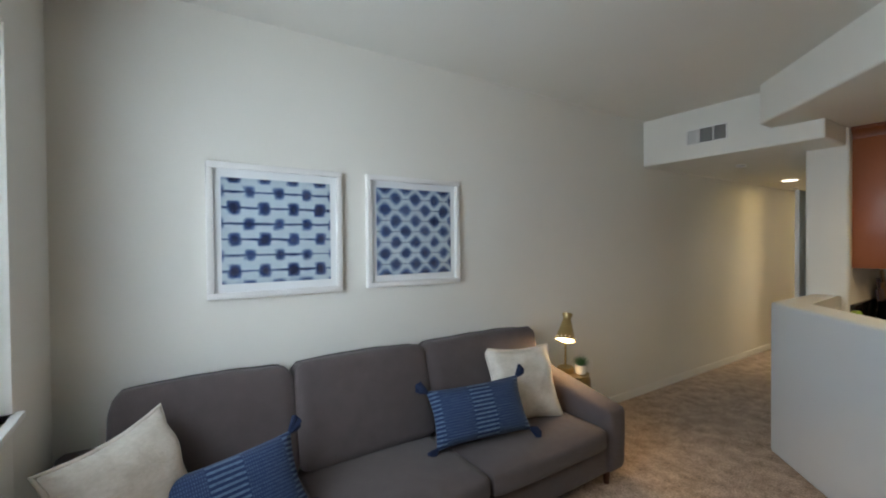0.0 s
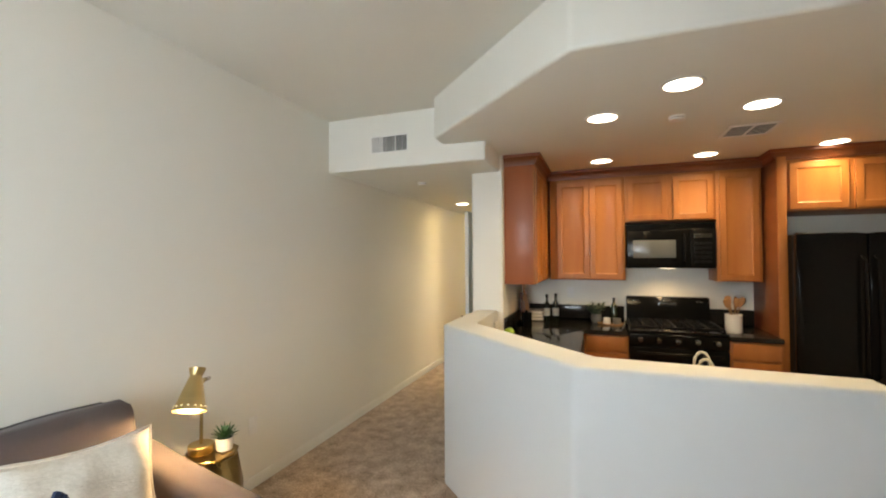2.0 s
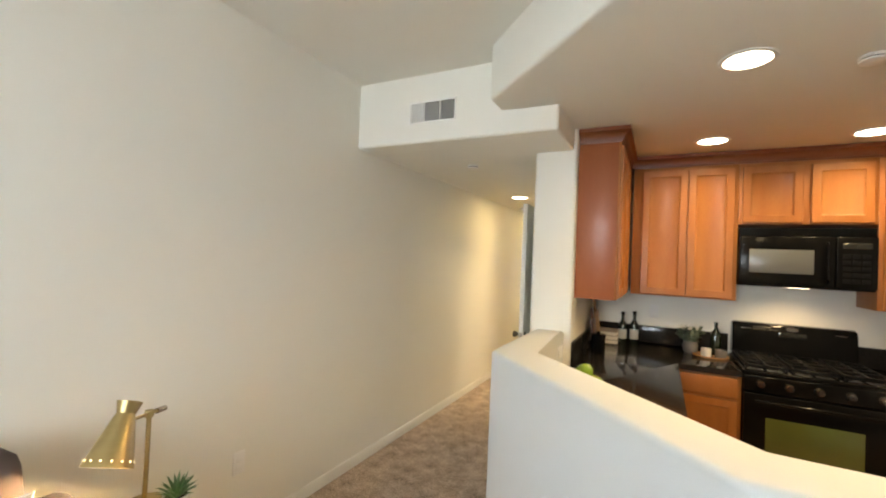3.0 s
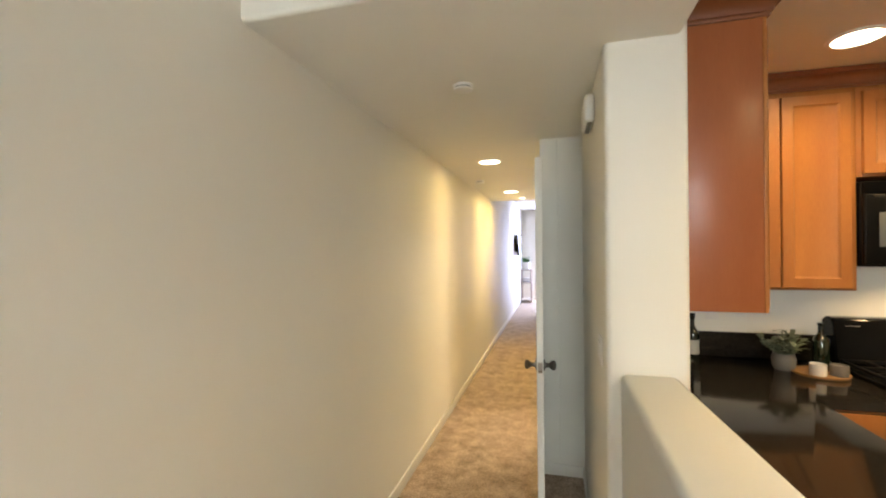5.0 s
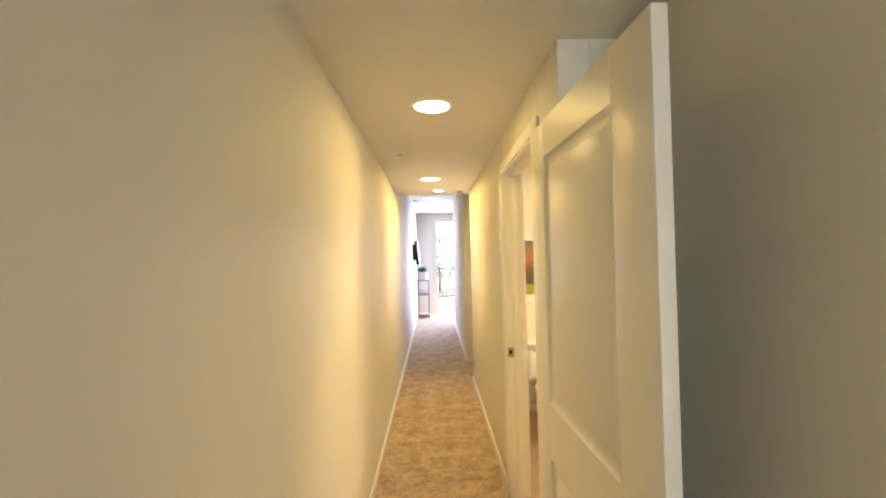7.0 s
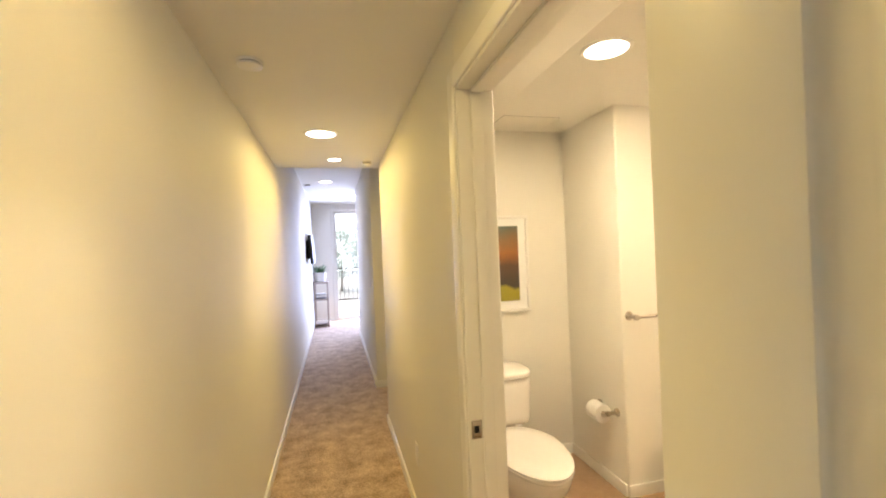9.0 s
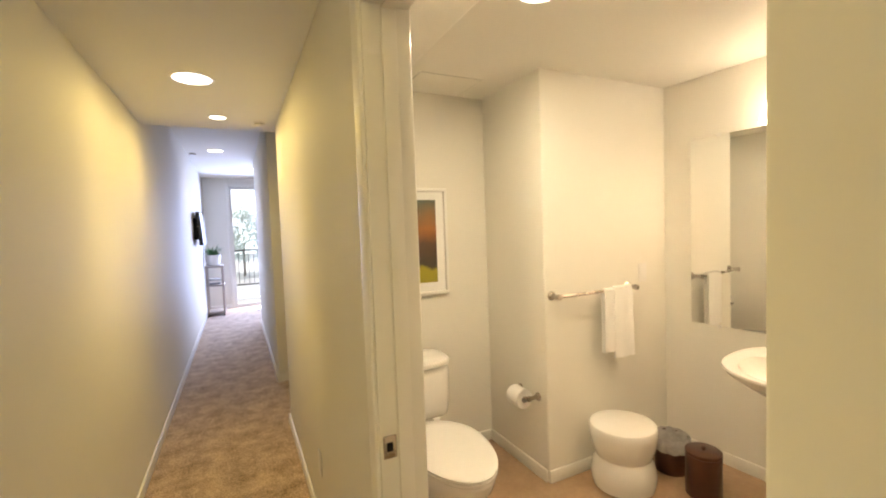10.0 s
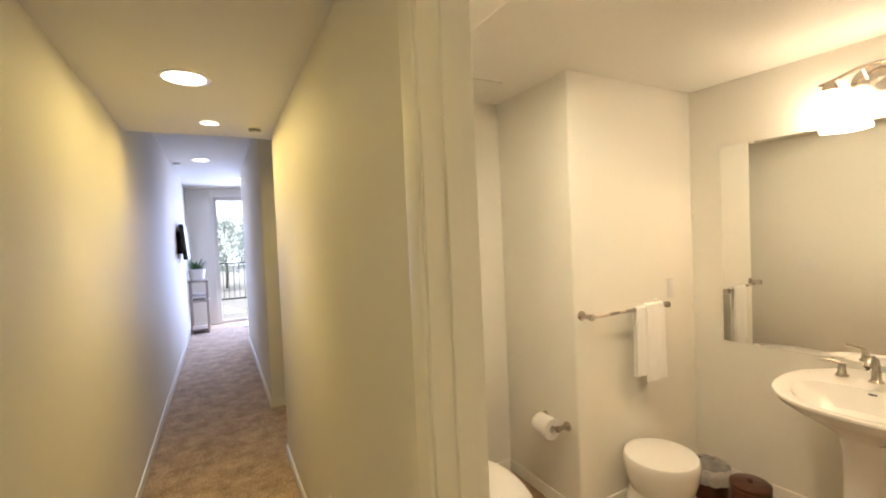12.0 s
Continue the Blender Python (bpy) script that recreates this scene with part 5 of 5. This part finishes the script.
def toilet():
    t = thing("toilet", pose(1.44, 8.63, 0.008), "white two-piece porcelain toilet with closed lid", "toilet")
    bm = soft_box(-0.205, 0.205, -0.215, 0.045, 0.37, 0.68, 0.04, 0.008, 10)
    for v in bm.verts:
        v.co.x *= 0.93 + 0.09 * (v.co.z - 0.37) / 0.31
    part("tank", bm, PORCELAIN, t)
    def egg(z, ry0, ry1, rx, n=40):
        out = []
        for k in range(n):
            a = 2 * math.pi * k / n
            y = math.sin(a)
            out.append((1.06 * rx * math.cos(a), -0.53 + (ry0 * 1.2 if y < 0 else ry1) * y, z))
        return out

    def loft(sections):
        b = bmesh.new()
        rings = [[b.verts.new(p) for p in s] for s in sections]
        for u, v in zip(rings, rings[1:]):
            for i in range(len(u)):
                b.faces.new((u[i], u[(i + 1) % len(u)], v[(i + 1) % len(u)], v[i]))
        b.faces.new(rings[0][::-1]), b.faces.new(rings[-1])
        return b

    def slab(z, hx, hy, n=48):
        out = []
        for k in range(n):
            c, s = math.cos(2 * math.pi * k / n), math.sin(2 * math.pi * k / n)
            out.append((hx * math.copysign(abs(c) ** 0.45, c), -0.092 + hy * math.copysign(abs(s) ** 0.55, s), z))
        return out

    part("tank_lid", loft([slab(0.677, 0.214, 0.142), slab(0.682, 0.220, 0.148), slab(0.702, 0.222, 0.150), slab(0.712, 0.216, 0.143), slab(0.718, 0.19, 0.118), slab(0.720, 0.10, 0.06)]), PORCELAIN, t)
    part("bowl", loft([egg(0.0, 0.19, 0.30, 0.115), egg(0.03, 0.19, 0.30, 0.112), egg(0.12, 0.17, 0.28, 0.10), egg(0.22, 0.23, 0.29, 0.135), egg(0.31, 0.29, 0.30, 0.172), egg(0.36, 0.305, 0.31, 0.18), egg(0.375, 0.30, 0.31, 0.178)]), PORCELAIN, t)
    part("seat", loft([egg(0.376, 0.308, 0.24, 0.184), egg(0.380, 0.312, 0.245, 0.188), egg(0.390, 0.312, 0.245, 0.188), egg(0.393, 0.308, 0.24, 0.185)]), PORCELAIN, t)
    part("lid", loft([egg(0.394, 0.308, 0.24, 0.185), egg(0.398, 0.312, 0.245, 0.189), egg(0.406, 0.312, 0.245, 0.189), egg(0.414, 0.295, 0.23, 0.172), egg(0.418, 0.18, 0.15, 0.10)]), PORCELAIN, t)
    for x in (-0.075, 0.075):
        part("hinge", tube([(x - 0.02, -0.275, 0.402), (x + 0.02, -0.275, 0.402)], 0.011, 12), PORCELAIN, t)
    part("flush_lever", tube([(-0.16, -0.21, 0.645), (-0.16, -0.235, 0.645), (-0.10, -0.24, 0.637)], 0.008, 10), CHROME, t, "chrome lever")


toilet()


def bath_picture():
    t = thing("framed_picture", pose(1.42, 8.699, 1.058), "white framed abstract landscape above the toilet", "wall art")
    w, h, f = 0.365, 0.67, 0.02
    part("frame_rail", box(-w, w, -0.03, 0, 0, f, 0.003), WHITEWOOD, t)
    part("frame_rail", box(-w, w, -0.03, 0, h - f, h, 0.003), WHITEWOOD, t)
    for x in (-w, w - f):
        part("frame_stile", box(x, x + f, -0.0295, 0, f, h - f, 0.003), WHITEWOOD, t)
    part("mount", box(-w + f, w - f, -0.012, 0, f, h - f), MAT, t)
    p = part("print", box(-0.29, 0.29, -0.003, 0, 0, 0.52), PICTURE, t, "hazy orange, rust and olive landscape print")
    p.location = (0, -0.012, 0.078)


bath_picture()


def towel_rail():
    t = thing("towel_rail", pose(2.135, 8.101, 1.075), "brushed nickel towel rail on the wall", "towel rail")
    for x in (0.0, 0.60):
        bm = lathe([(0, 0), (0.026, 0), (0.026, 0.006), (0.014, 0.016), (0.012, 0.05), (0.017, 0.06), (0.017, 0.076), (0, 0.08)], 24)
        bm.transform(pose(x, 0, 0, 90))
        part("post", bm, NICKEL, t)
    part("bar", tube([(0, -0.066, 0), (0.60, -0.066, 0)], 0.009, 16), NICKEL, t)


towel_rail()


def hand_towel():
    t = thing("hand_towel", pose(2.565, 8.035, 1.075), "white terry hand towel hung over the rail", "towel")
    part("cloth", draped(0.205, [(0.004, -0.36), (0.005, -0.15), (0.011, -0.03), (0.0105, 0.006), (0.0, 0.014), (-0.0105, 0.006), (-0.013, -0.03), (-0.009, -0.15), (-0.012, -0.36)], 0.007, 16, 0.006, 0.22), TOWEL, t)
    bm = draped(0.145, [(0.009, 0.018), (0.0, 0.0225), (-0.014, 0.016), (-0.0215, -0.03), (-0.0185, -0.15), (-0.022, -0.40)], 0.007, 12, 0.006, 0.22, 0.4)
    bmesh.ops.translate(bm, verts=bm.verts, vec=(0.04, 0, 0))
    part("fold", bm, TOWEL, t)


hand_towel()


def paper_holder():
    t = thing("toilet_roll_holder", pose(2.09, 8.18, 0.48), "brushed nickel toilet roll holder on the wall", "roll holder")
    for y in (0.0, 0.17):
        bm = lathe([(0, 0), (0.025, 0), (0.025, 0.006), (0.013, 0.014), (0.011, 0.05), (0.016, 0.06), (0.016, 0.075), (0, 0.08)], 22)
        bm.transform(pose(0, y, 0, 0, -90))
        part("post", bm, NICKEL, t)
    part("spindle", tube([(-0.075, 0.0, 0), (-0.075, 0.17, 0)], 0.008, 12), NICKEL, t)
    r = thing("toilet_roll", pose(2.015, 8.211, 0.48), "full white toilet roll on its holder", "toilet roll")
    bm = lathe([(0.021, 0), (0.053, 0), (0.056, 0.003), (0.056, 0.105), (0.053, 0.108), (0.021, 0.108), (0.021, 0)], 36)
    bm.transform(pose(0, 0, -0.012, -90))
    part("paper", bm, PAPER, r)


paper_holder()


def stool():
    t = thing("ceramic_stool", pose(2.445, 7.895, 0.008), "white glazed hourglass garden stool", "stool")
    part("base", lathe([(0, 0), (0.15, 0), (0.162, 0.008), (0.172, 0.05), (0.172, 0.095), (0.158, 0.15), (0.148, 0.168), (0.146, 0.174), (0, 0.174)], 56), PORCELAIN, t)
    part("seat", lathe([(0, 0.1745), (0.146, 0.1745), (0.148, 0.18), (0.156, 0.195), (0.172, 0.25), (0.178, 0.30), (0.178, 0.335), (0.172, 0.347), (0.155, 0.352), (0, 0.354)], 56), PORCELAIN, t)


stool()


def waste_bin():
    t = thing("waste_bin", pose(2.80, 7.86, 0.008), "small dark wooden waste bin with a clear liner", "bin")
    part("shell", lathe([(0, 0), (0.086, 0), (0.094, 0.2), (0.09, 0.2), (0.083, 0.006), (0, 0.006)], 36), DARKWOOD, t)
    bm = bmesh.new()
    rows = []
    for r, z in ((0.076, 0.03), (0.084, 0.185), (0.0945, 0.212), (0.1015, 0.203), (0.1025, 0.165), (0.1045, 0.135)):
        rows.append([bm.verts.new(((r + 0.0015 * math.sin(k * 1.1)) * math.cos(2 * math.pi * k / 40), (r + 0.0015 * math.sin(k * 1.1)) * math.sin(2 * math.pi * k / 40), z + 0.003 * math.sin(k * 1.7))) for k in range(40)])
    for a, b in zip(rows, rows[1:]):
        for k in range(40):
            bm.faces.new((a[k], a[(k + 1) % 40], b[(k + 1) % 40], b[k]))
    part("liner", bm, LINER_FILM, t, "crinkled clear plastic liner")
    c = thing("wooden_canister", pose(2.735, 7.625, 0.008), "reddish-brown lidded wooden canister on the floor", "canister")
    part("body", lathe([(0, 0), (0.083, 0), (0.086, 0.004), (0.086, 0.218), (0, 0.218)], 40), DARKWOOD, c)
    part("lid", lathe([(0.084, 0.219), (0.087, 0.222), (0.087, 0.238), (0.08, 0.243), (0, 0.244)], 40), DARKWOOD, c)
    part("lid_knob", lathe([(0, 0.243), (0.011, 0.244), (0.012, 0.252), (0.008, 0.258), (0, 0.259)], 16), DARKWOOD, c)


LINER_FILM = paint("liner_film", (0.50, 0.47, 0.44), 0.25, var=0.15, scale=30, bump=0.6, bscale=60)
waste_bin()


def pedestal_basin():
    t = thing("pedestal_basin", pose(2.83, 7.235, 0.008), "white oval porcelain pedestal basin under the mirror", "basin")
    bm = bmesh.new()
    n = 56

    def ring(rx_front, rx_back, ry, z, cx=0.0):
        out = []
        for k in range(n):
            a = 2 * math.pi * k / n
            c, s = math.cos(a), math.sin(a)
            e = 0.85
            x = (rx_back if c > 0 else rx_front) * math.copysign(abs(c) ** e, c) + cx
            out.append(bm.verts.new((min(x, 0.266), ry * math.copysign(abs(s) ** e, s), z)))
        return out

    seq = [ring(0.085, 0.12, 0.10, 0.60), ring(0.12, 0.18, 0.15, 0.64), ring(0.19, 0.24, 0.235, 0.70), ring(0.238, 0.26, 0.288, 0.752), ring(0.252, 0.268, 0.304, 0.782), ring(0.25, 0.268, 0.302, 0.795), ring(0.238, 0.262, 0.29, 0.797),
           ring(0.205, 0.10, 0.235, 0.785), ring(0.185, 0.085, 0.205, 0.735), ring(0.13, 0.06, 0.14, 0.685), ring(0.03, 0.02, 0.03, 0.672)]
    for a, b in zip(seq, seq[1:]):
        for k in range(n):
            bm.faces.new((a[k], a[(k + 1) % n], b[(k + 1) % n], b[k]))
    bm.faces.new(seq[0][::-1]), bm.faces.new(seq[-1])
    for v in bm.verts:
        v.co.z -= 0.052 * (0.266 - v.co.x) / 0.52 * max(0, (v.co.z - 0.6) / 0.2)
        if v.co.x > 0.2:
            v.co.x += 0.06 * min(1, (v.co.x - 0.2) / 0.06) * max(0, min(1, (v.co.z - 0.6) / 0.1))
    part("bowl", bm, PORCELAIN, t)
    part("drain", lathe([(0, 0.6745), (0.02, 0.6745), (0.02, 0.673), (0, 0.673)], 20, None, (-0.04, 0)), CHROME, t)
    part("overflow_slot", box(0.082, 0.09, -0.014, 0.014, 0.752, 0.758, 0.002), BLACKMATT, t)
    part("pedestal", lathe([(0, 0), (0.105, 0), (0.105, 0.02), (0.092, 0.05), (0.08, 0.18), (0.076, 0.40), (0.08, 0.52), (0.10, 0.612), (0, 0.612)], 40, None, (0.02, 0)), PORCELAIN, t)

    f = thing("basin_tap", pose(2.975, 7.24, 0.802), "brushed nickel three-piece basin tap", "tap")
    part("spout_base", lathe([(0, 0), (0.026, 0), (0.026, 0.006), (0.018, 0.012), (0.016, 0.05), (0, 0.05)], 24), NICKEL, f)
    part("spout", tube([(0, 0, 0.03), (0, 0, 0.075), (-0.012, 0, 0.10), (-0.04, 0, 0.112), (-0.07, 0, 0.105), (-0.092, 0, 0.083), (-0.096, 0, 0.07)], 0.0135, 16), NICKEL, f)
    for y, s in ((0.115, 1), (-0.115, -1)):
        h = part("handle_base", lathe([(0, 0), (0.024, 0), (0.024, 0.006), (0.017, 0.014), (0.014, 0.045), (0.017, 0.056), (0, 0.058)], 22, None, (0, y)), NICKEL, f)
        part("lever", tube([(0, y, 0.058), (-0.01, y + s * 0.03, 0.064), (-0.016, y + s * 0.075, 0.066)], 0.0075, 12), NICKEL, h)
    q = thing("waste_pipe", pose(2.985, 7.10, 0.53), "chrome trap and stop valve below the basin", "pipe")
    part("trap", tube([(0.168, 0.0, 0.03), (0.06, 0.0, 0.03), (0.03, 0, 0.045), (0.0, 0.02, 0.06), (-0.02, 0.05, 0.10), (-0.02, 0.06, 0.14)], 0.017, 14), PEWTER, q)
    bm = lathe([(0, 0), (0.035, 0), (0.03, 0.008), (0, 0.01)], 20)
    bm.transform(pose(0.166, 0, 0.03, 0, -90))
    part("escutcheon", bm, PEWTER, q)


pedestal_basin()


def mirror():
    t = thing("wall_mirror", pose(3.097 + 0.0590, 7.35, 0.835, 0, 0, 4.5), "large frameless wall mirror above the basin", "mirror")
    finish("glass", box(-0.006, 0, -0.9, 0.585, 0, 1.125), MIRROR, t, "", False)
    for y in (-0.62, 0.42):
        part("clip", box(-0.010, 0, y - 0.012, y + 0.012, 1.115, 1.135, 0.003), PLASTIC, t)
        part("clip", box(-0.010, 0, y - 0.012, y + 0.012, -0.01, 0.008, 0.003), PLASTIC, t)


mirror()


def vanity_light():
    t = thing("vanity_light", pose(3.155, 7.262, 2.14, 0, 0, 4.5), "two-lamp brushed nickel vanity light with glass shades, lit", "wall light")
    bm = lathe([(0, 0), (0.105, 0), (0.1, 0.014), (0.06, 0.026), (0, 0.03)], 36, None, (0, 0), 0.62, 1.0)
    bm.transform(pose(0, 0, 0, 0, -90))
    part("backplate", bm, NICKEL, t)
    part("arm", tube([(-0.10, -0.19, 0.0), (-0.09, -0.14, 0.015), (-0.06, -0.06, 0.05), (-0.045, 0.0, 0.058), (-0.06, 0.06, 0.05), (-0.09, 0.14, 0.015), (-0.10, 0.19, 0.0)], 0.009, 12), NICKEL, t)
    for x, y in ((-0.03, -0.04), (-0.03, 0.04)):
        part("bracket", tube([(-0.02, y, 0.0), (-0.055, y * 1.2, 0.045)], 0.007, 10), NICKEL, t)
    for y in (-0.15, 0.15):
        s = part("shade", lathe([(0.024, -0.03), (0.045, -0.045), (0.07, -0.085), (0.088, -0.14), (0.1, -0.185), (0.098, -0.188), (0.066, -0.09), (0.04, -0.05), (0, -0.045)], 36, None, (-0.105, y)), SHADE, t, "frosted white glass bell shade, glowing")
        part("shade_holder", lathe([(0, 0.01), (0.02, 0.008), (0.03, -0.02), (0.027, -0.035), (0, -0.035)], 24, None, (-0.105, y)), NICKEL, s)


vanity_light()
for y in (7.112, 7.412):
    lamp = new("vanity_lamp", bpy.data.lights.new("vanity_lamp", "POINT"))
    lamp.data.energy, lamp.data.color, lamp.data.shadow_soft_size = 5, (1, 0.78, 0.52), 0.03
    lamp.location = (3.047, y, 1.98)

t = tagged(new("ceiling_access_panel"), "flush white access panel in the bathroom ceiling", "access panel", "", "structure")
t.matrix_world = pose(1.70, 8.53, BATH)
part("panel", box(-0.19, 0.19, -0.155, 0.155, -0.004, 0, 0.002), CEIL, t)
part("rim", box(-0.194, 0.194, -0.159, 0.159, -0.0015, 0), CURTAIN, t)


def snake_plant():
    t = thing("snake_plant", pose(2.83, 6.735, 0.008), "tall dark snake plant in a white pot", "potted plant")
    part("pot", lathe([(0, 0), (0.075, 0), (0.085, 0.01), (0.10, 0.27), (0.10, 0.295), (0.09, 0.295), (0.088, 0.265), (0, 0.265)], 40), WHITECERAMIC, t)
    part("soil", lathe([(0, 0.268), (0.088, 0.267), (0.088, 0.262), (0, 0.262)], 28), SOIL, t)
    for x, y0, ym, zm, yt, zt, w, tw in ((0.0, 0.04, 0.087, 0.60, 0.112, 0.87, 0.080, 0.1), (-0.03, 0.055, 0.10, 0.53, 0.181, 0.66, 0.055, 0.2), (0.03, 0.015, 0.025, 0.55, 0.032, 0.795, 0.068, -0.3),
                                      (-0.06, -0.015, 0.022, 0.49, 0.07, 0.625, 0.085, 0.1), (0.0, -0.02, -0.035, 0.65, -0.017, 0.94, 0.085, -0.1), (0.02, -0.035, -0.07, 0.68, -0.061, 0.895, 0.080, 0.2),
                                      (0.05, 0.0, -0.015, 0.70, -0.055, 1.005, 0.050, 1.1), (0.04, 0.02, 0.012, 0.62, -0.016, 0.865, 0.045, 1.0), (0.01, -0.05, -0.10, 0.50, -0.13, 0.72, 0.085, 0.3)):
        part("leaf", sword_leaf((x * 0.6, y0, 0.262), (x, ym, zm), (x * 1.2, yt, zt), w * 0.74, tw), LEAF, t)


snake_plant()


def towel_stand():
    t = thing("towel_stand", pose(2.25, 6.50, 0.008), "slim nickel towel stand beside the plant", "towel stand")
    part("foot", lathe([(0, 0), (0.09, 0), (0.09, 0.008), (0.02, 0.014), (0, 0.014)], 28), NICKEL, t)
    part("pole", tube([(0, 0, 0.01), (0, 0, 0.86)], 0.009, 12), NICKEL, t)
    part("crossbar", tube([(-0.09, 0, 0.86), (0.09, 0, 0.86)], 0.009, 12), NICKEL, t)
    c = thing("bath_towel", pose(2.25, 6.50, 0.868), "thick white bath towel draped over the stand", "towel")
    part("cloth", draped(0.17, [(-0.030, -0.62), (-0.031, -0.15), (-0.026, -0.02), (-0.012, 0.020), (0.010, 0.024), (0.034, 0.006), (0.050, -0.04), (0.047, -0.09), (0.032, -0.13), (0.028, -0.3), (0.032, -0.62)], 0.030, 12, 0.005), TOWEL, c)


towel_stand()

# ---- end room and outdoors ----


def glazed_door():
    t = tagged(new("door_2"), "tall glazed door to a balcony, closed", "door", "", "structure")
    t.matrix_world = pose(0.47, 15.9, 0)
    for a, b in ((0.0, 0.05), (0.84, 0.93), (1.68, 1.73)):
        part("stile", box(a, b, 0.06, 0.12, 0.0, 2.47, 0.004), WHITEWOOD, t)
    for a, b in ((0.05, 0.84), (0.93, 1.68)):
        part("rail", box(a, b, 0.062, 0.118, 0.0, 0.06, 0.004), WHITEWOOD, t)
        part("rail", box(a, b, 0.062, 0.118, 2.42, 2.47, 0.004), WHITEWOOD, t)
        part("pane", box(a, b, 0.086, 0.092, 0.06, 2.42), PANE, t).visible_shadow = False
    part("casing", box(-0.06, 0.0, -0.015, 0, 0, 2.53, 0.004), TRIM, t)
    part("casing", box(0.001, 1.79, -0.015, 0, 2.47, 2.53, 0.004), TRIM, t)


glazed_door()

tv = thing("television", pose(0, 13.86, 1.60), "flat black television on a wall bracket", "television")
bm = box(-0.03, 0.03, -0.45, 0.45, -0.25, 0.25, 0.008)
bm.transform(pose(0.085, 0, 0, 0, -4))
part("screen", bm, TVBLACK, tv)
part("bracket", box(0.0, 0.058, -0.35, 0.35, -0.16, 0.16, 0.004), BLACKMATT, tv)


def console():
    t = thing("narrow_shelf", pose(0.02, 15.12, 0), "narrow open weathered-wood shelf against the wall", "shelf")
    w, d, h = 0.29, 0.42, 0.93
    for x in (0.0, w - 0.03):
        for y in (0.0, d - 0.03):
            part("leg", box(x, x + 0.03, y, y + 0.03, 0, h - 0.03, 0.002), GREYWOOD, t)
    for z, nm in ((0.05, "shelf"), (0.55, "shelf"), (h - 0.03, "top")):
        part(nm, box(-0.008, w + 0.008, -0.01, d + 0.01, z, z + 0.03, 0.003), GREYWOOD, t)
    for k in range(3):
        b = thing("book", pose(0.16, 15.32, 0.58 + 0.034 * k, 0, 0, 6 * k), "pale book lying on the shelf", "book", "books on the shelf")
        part("cover", box(-0.09, 0.09, -0.12, 0.12, 0, 0.033, 0.003), (GREYPLASTIC, PAPER, LABEL)[k], b)


console()
tuft_plant(pose(0.15, 15.30, 0.93), 2.9, "leafy green plant in a white pot on the shelf", 40, WHITECERAMIC, GREEN, 1.0)

setting("balcony", box(-0.5, 4.5, 16.1, 17.6, -0.15, -0.02), CONCRETE, "sunlit pale concrete balcony floor", "balcony")
t = thing("balcony_railing", pose(0, 17.5, -0.02), "dark metal balcony railing with thin bars", "railing")
for z in (0.30, 1.12):
    part("rail", box(-0.4, 4.4, -0.02, 0.02, z, z + 0.035, 0.004), RAILMAT, t)
for k in range(3):
    part("post", box(-0.4 + 2.38 * k, -0.36 + 2.38 * k, -0.0195, 0.0195, 0, 1.12, 0.003), RAILMAT, t)

for k in range(42):
    x = -0.30 + 0.11 * k
    part("bar", box(x - 0.006, x + 0.006, -0.006, 0.006, 0.335, 1.12), RAILMAT, t)
m = thing("doormat", pose(1.28, 15.45, 0), "flat beige doormat inside the glazed door", "doormat")
part("mat", box(-0.42, 0.42, -0.26, 0.26, 0.0, 0.012, 0.005), GREYWOOD, m)

setting("ground", box(-300, 300, -600, 600, -3.2, -3.0), CONCRETE, "pale sunlit ground far below the flat", "ground")


def tree(x, y, h, seed):
    rnd = random.Random(seed)
    t = thing("tree", pose(x, y, -3.0), "leafy broad tree beyond the balcony", "tree", "trees outside")
    pts = [(0, 0, 0), (0.08, 0.03, h * 0.25), (0.02, -0.05, h * 0.5), (0.1, 0.0, h * 0.8)]
    part("trunk", tube(pts, 0.13, 10, None, 0.35), BARK, t)
    for k in range(6):
        a = k * 1.05 + rnd.random()
        z = h * (0.40 + 0.06 * k)
        part("limb", tube([(0.04, 0, z), (0.7 * math.cos(a), 0.7 * math.sin(a), z + 0.5), (1.5 * math.cos(a), 1.5 * math.sin(a), z + 0.8)], 0.06, 8, None, 0.4), BARK, t)
    verts, faces = [], []
    for k in range(3000):
        while True:
            p = Vector((rnd.uniform(-1, 1), rnd.uniform(-1, 1), rnd.uniform(-1, 1)))
            if p.length < 1 and noise.noise(p * 2.3 + Vector((seed, 0, 0))) > -0.15:
                break
        c = Vector((p.x * h * 0.40, p.y * h * 0.40, h * 0.56 + p.z * h * 0.40))
        m = Euler((rnd.uniform(0, 6), rnd.uniform(0, 6), rnd.uniform(0, 6))).to_matrix()
        s = rnd.uniform(0.10, 0.22)
        i = len(verts)
        verts += [c + m @ Vector(q) * s for q in ((-1, 0, 0), (0, -0.5, 0.1), (1, 0, 0), (0, 0.5, 0.1))]
        faces.append((i, i + 1, i + 2, i + 3))
    me = bpy.data.meshes.new("crown")
    me.from_pydata(verts, [], faces)
    me.materials.append(FOLIAGE)
    ob = new("crown", me)
    ob.parent = t


setting("backdrop", box(-150, 150, 120, 120.5, -3, 90), BACKDROP, "bright hazy sky beyond the trees", "backdrop")
tree(1.2, 58, 8.6, 1)
tree(5.6, 62, 9.4, 2)
tree(-3.6, 64, 9.0, 3)
tree(10.2, 60, 8.2, 5)
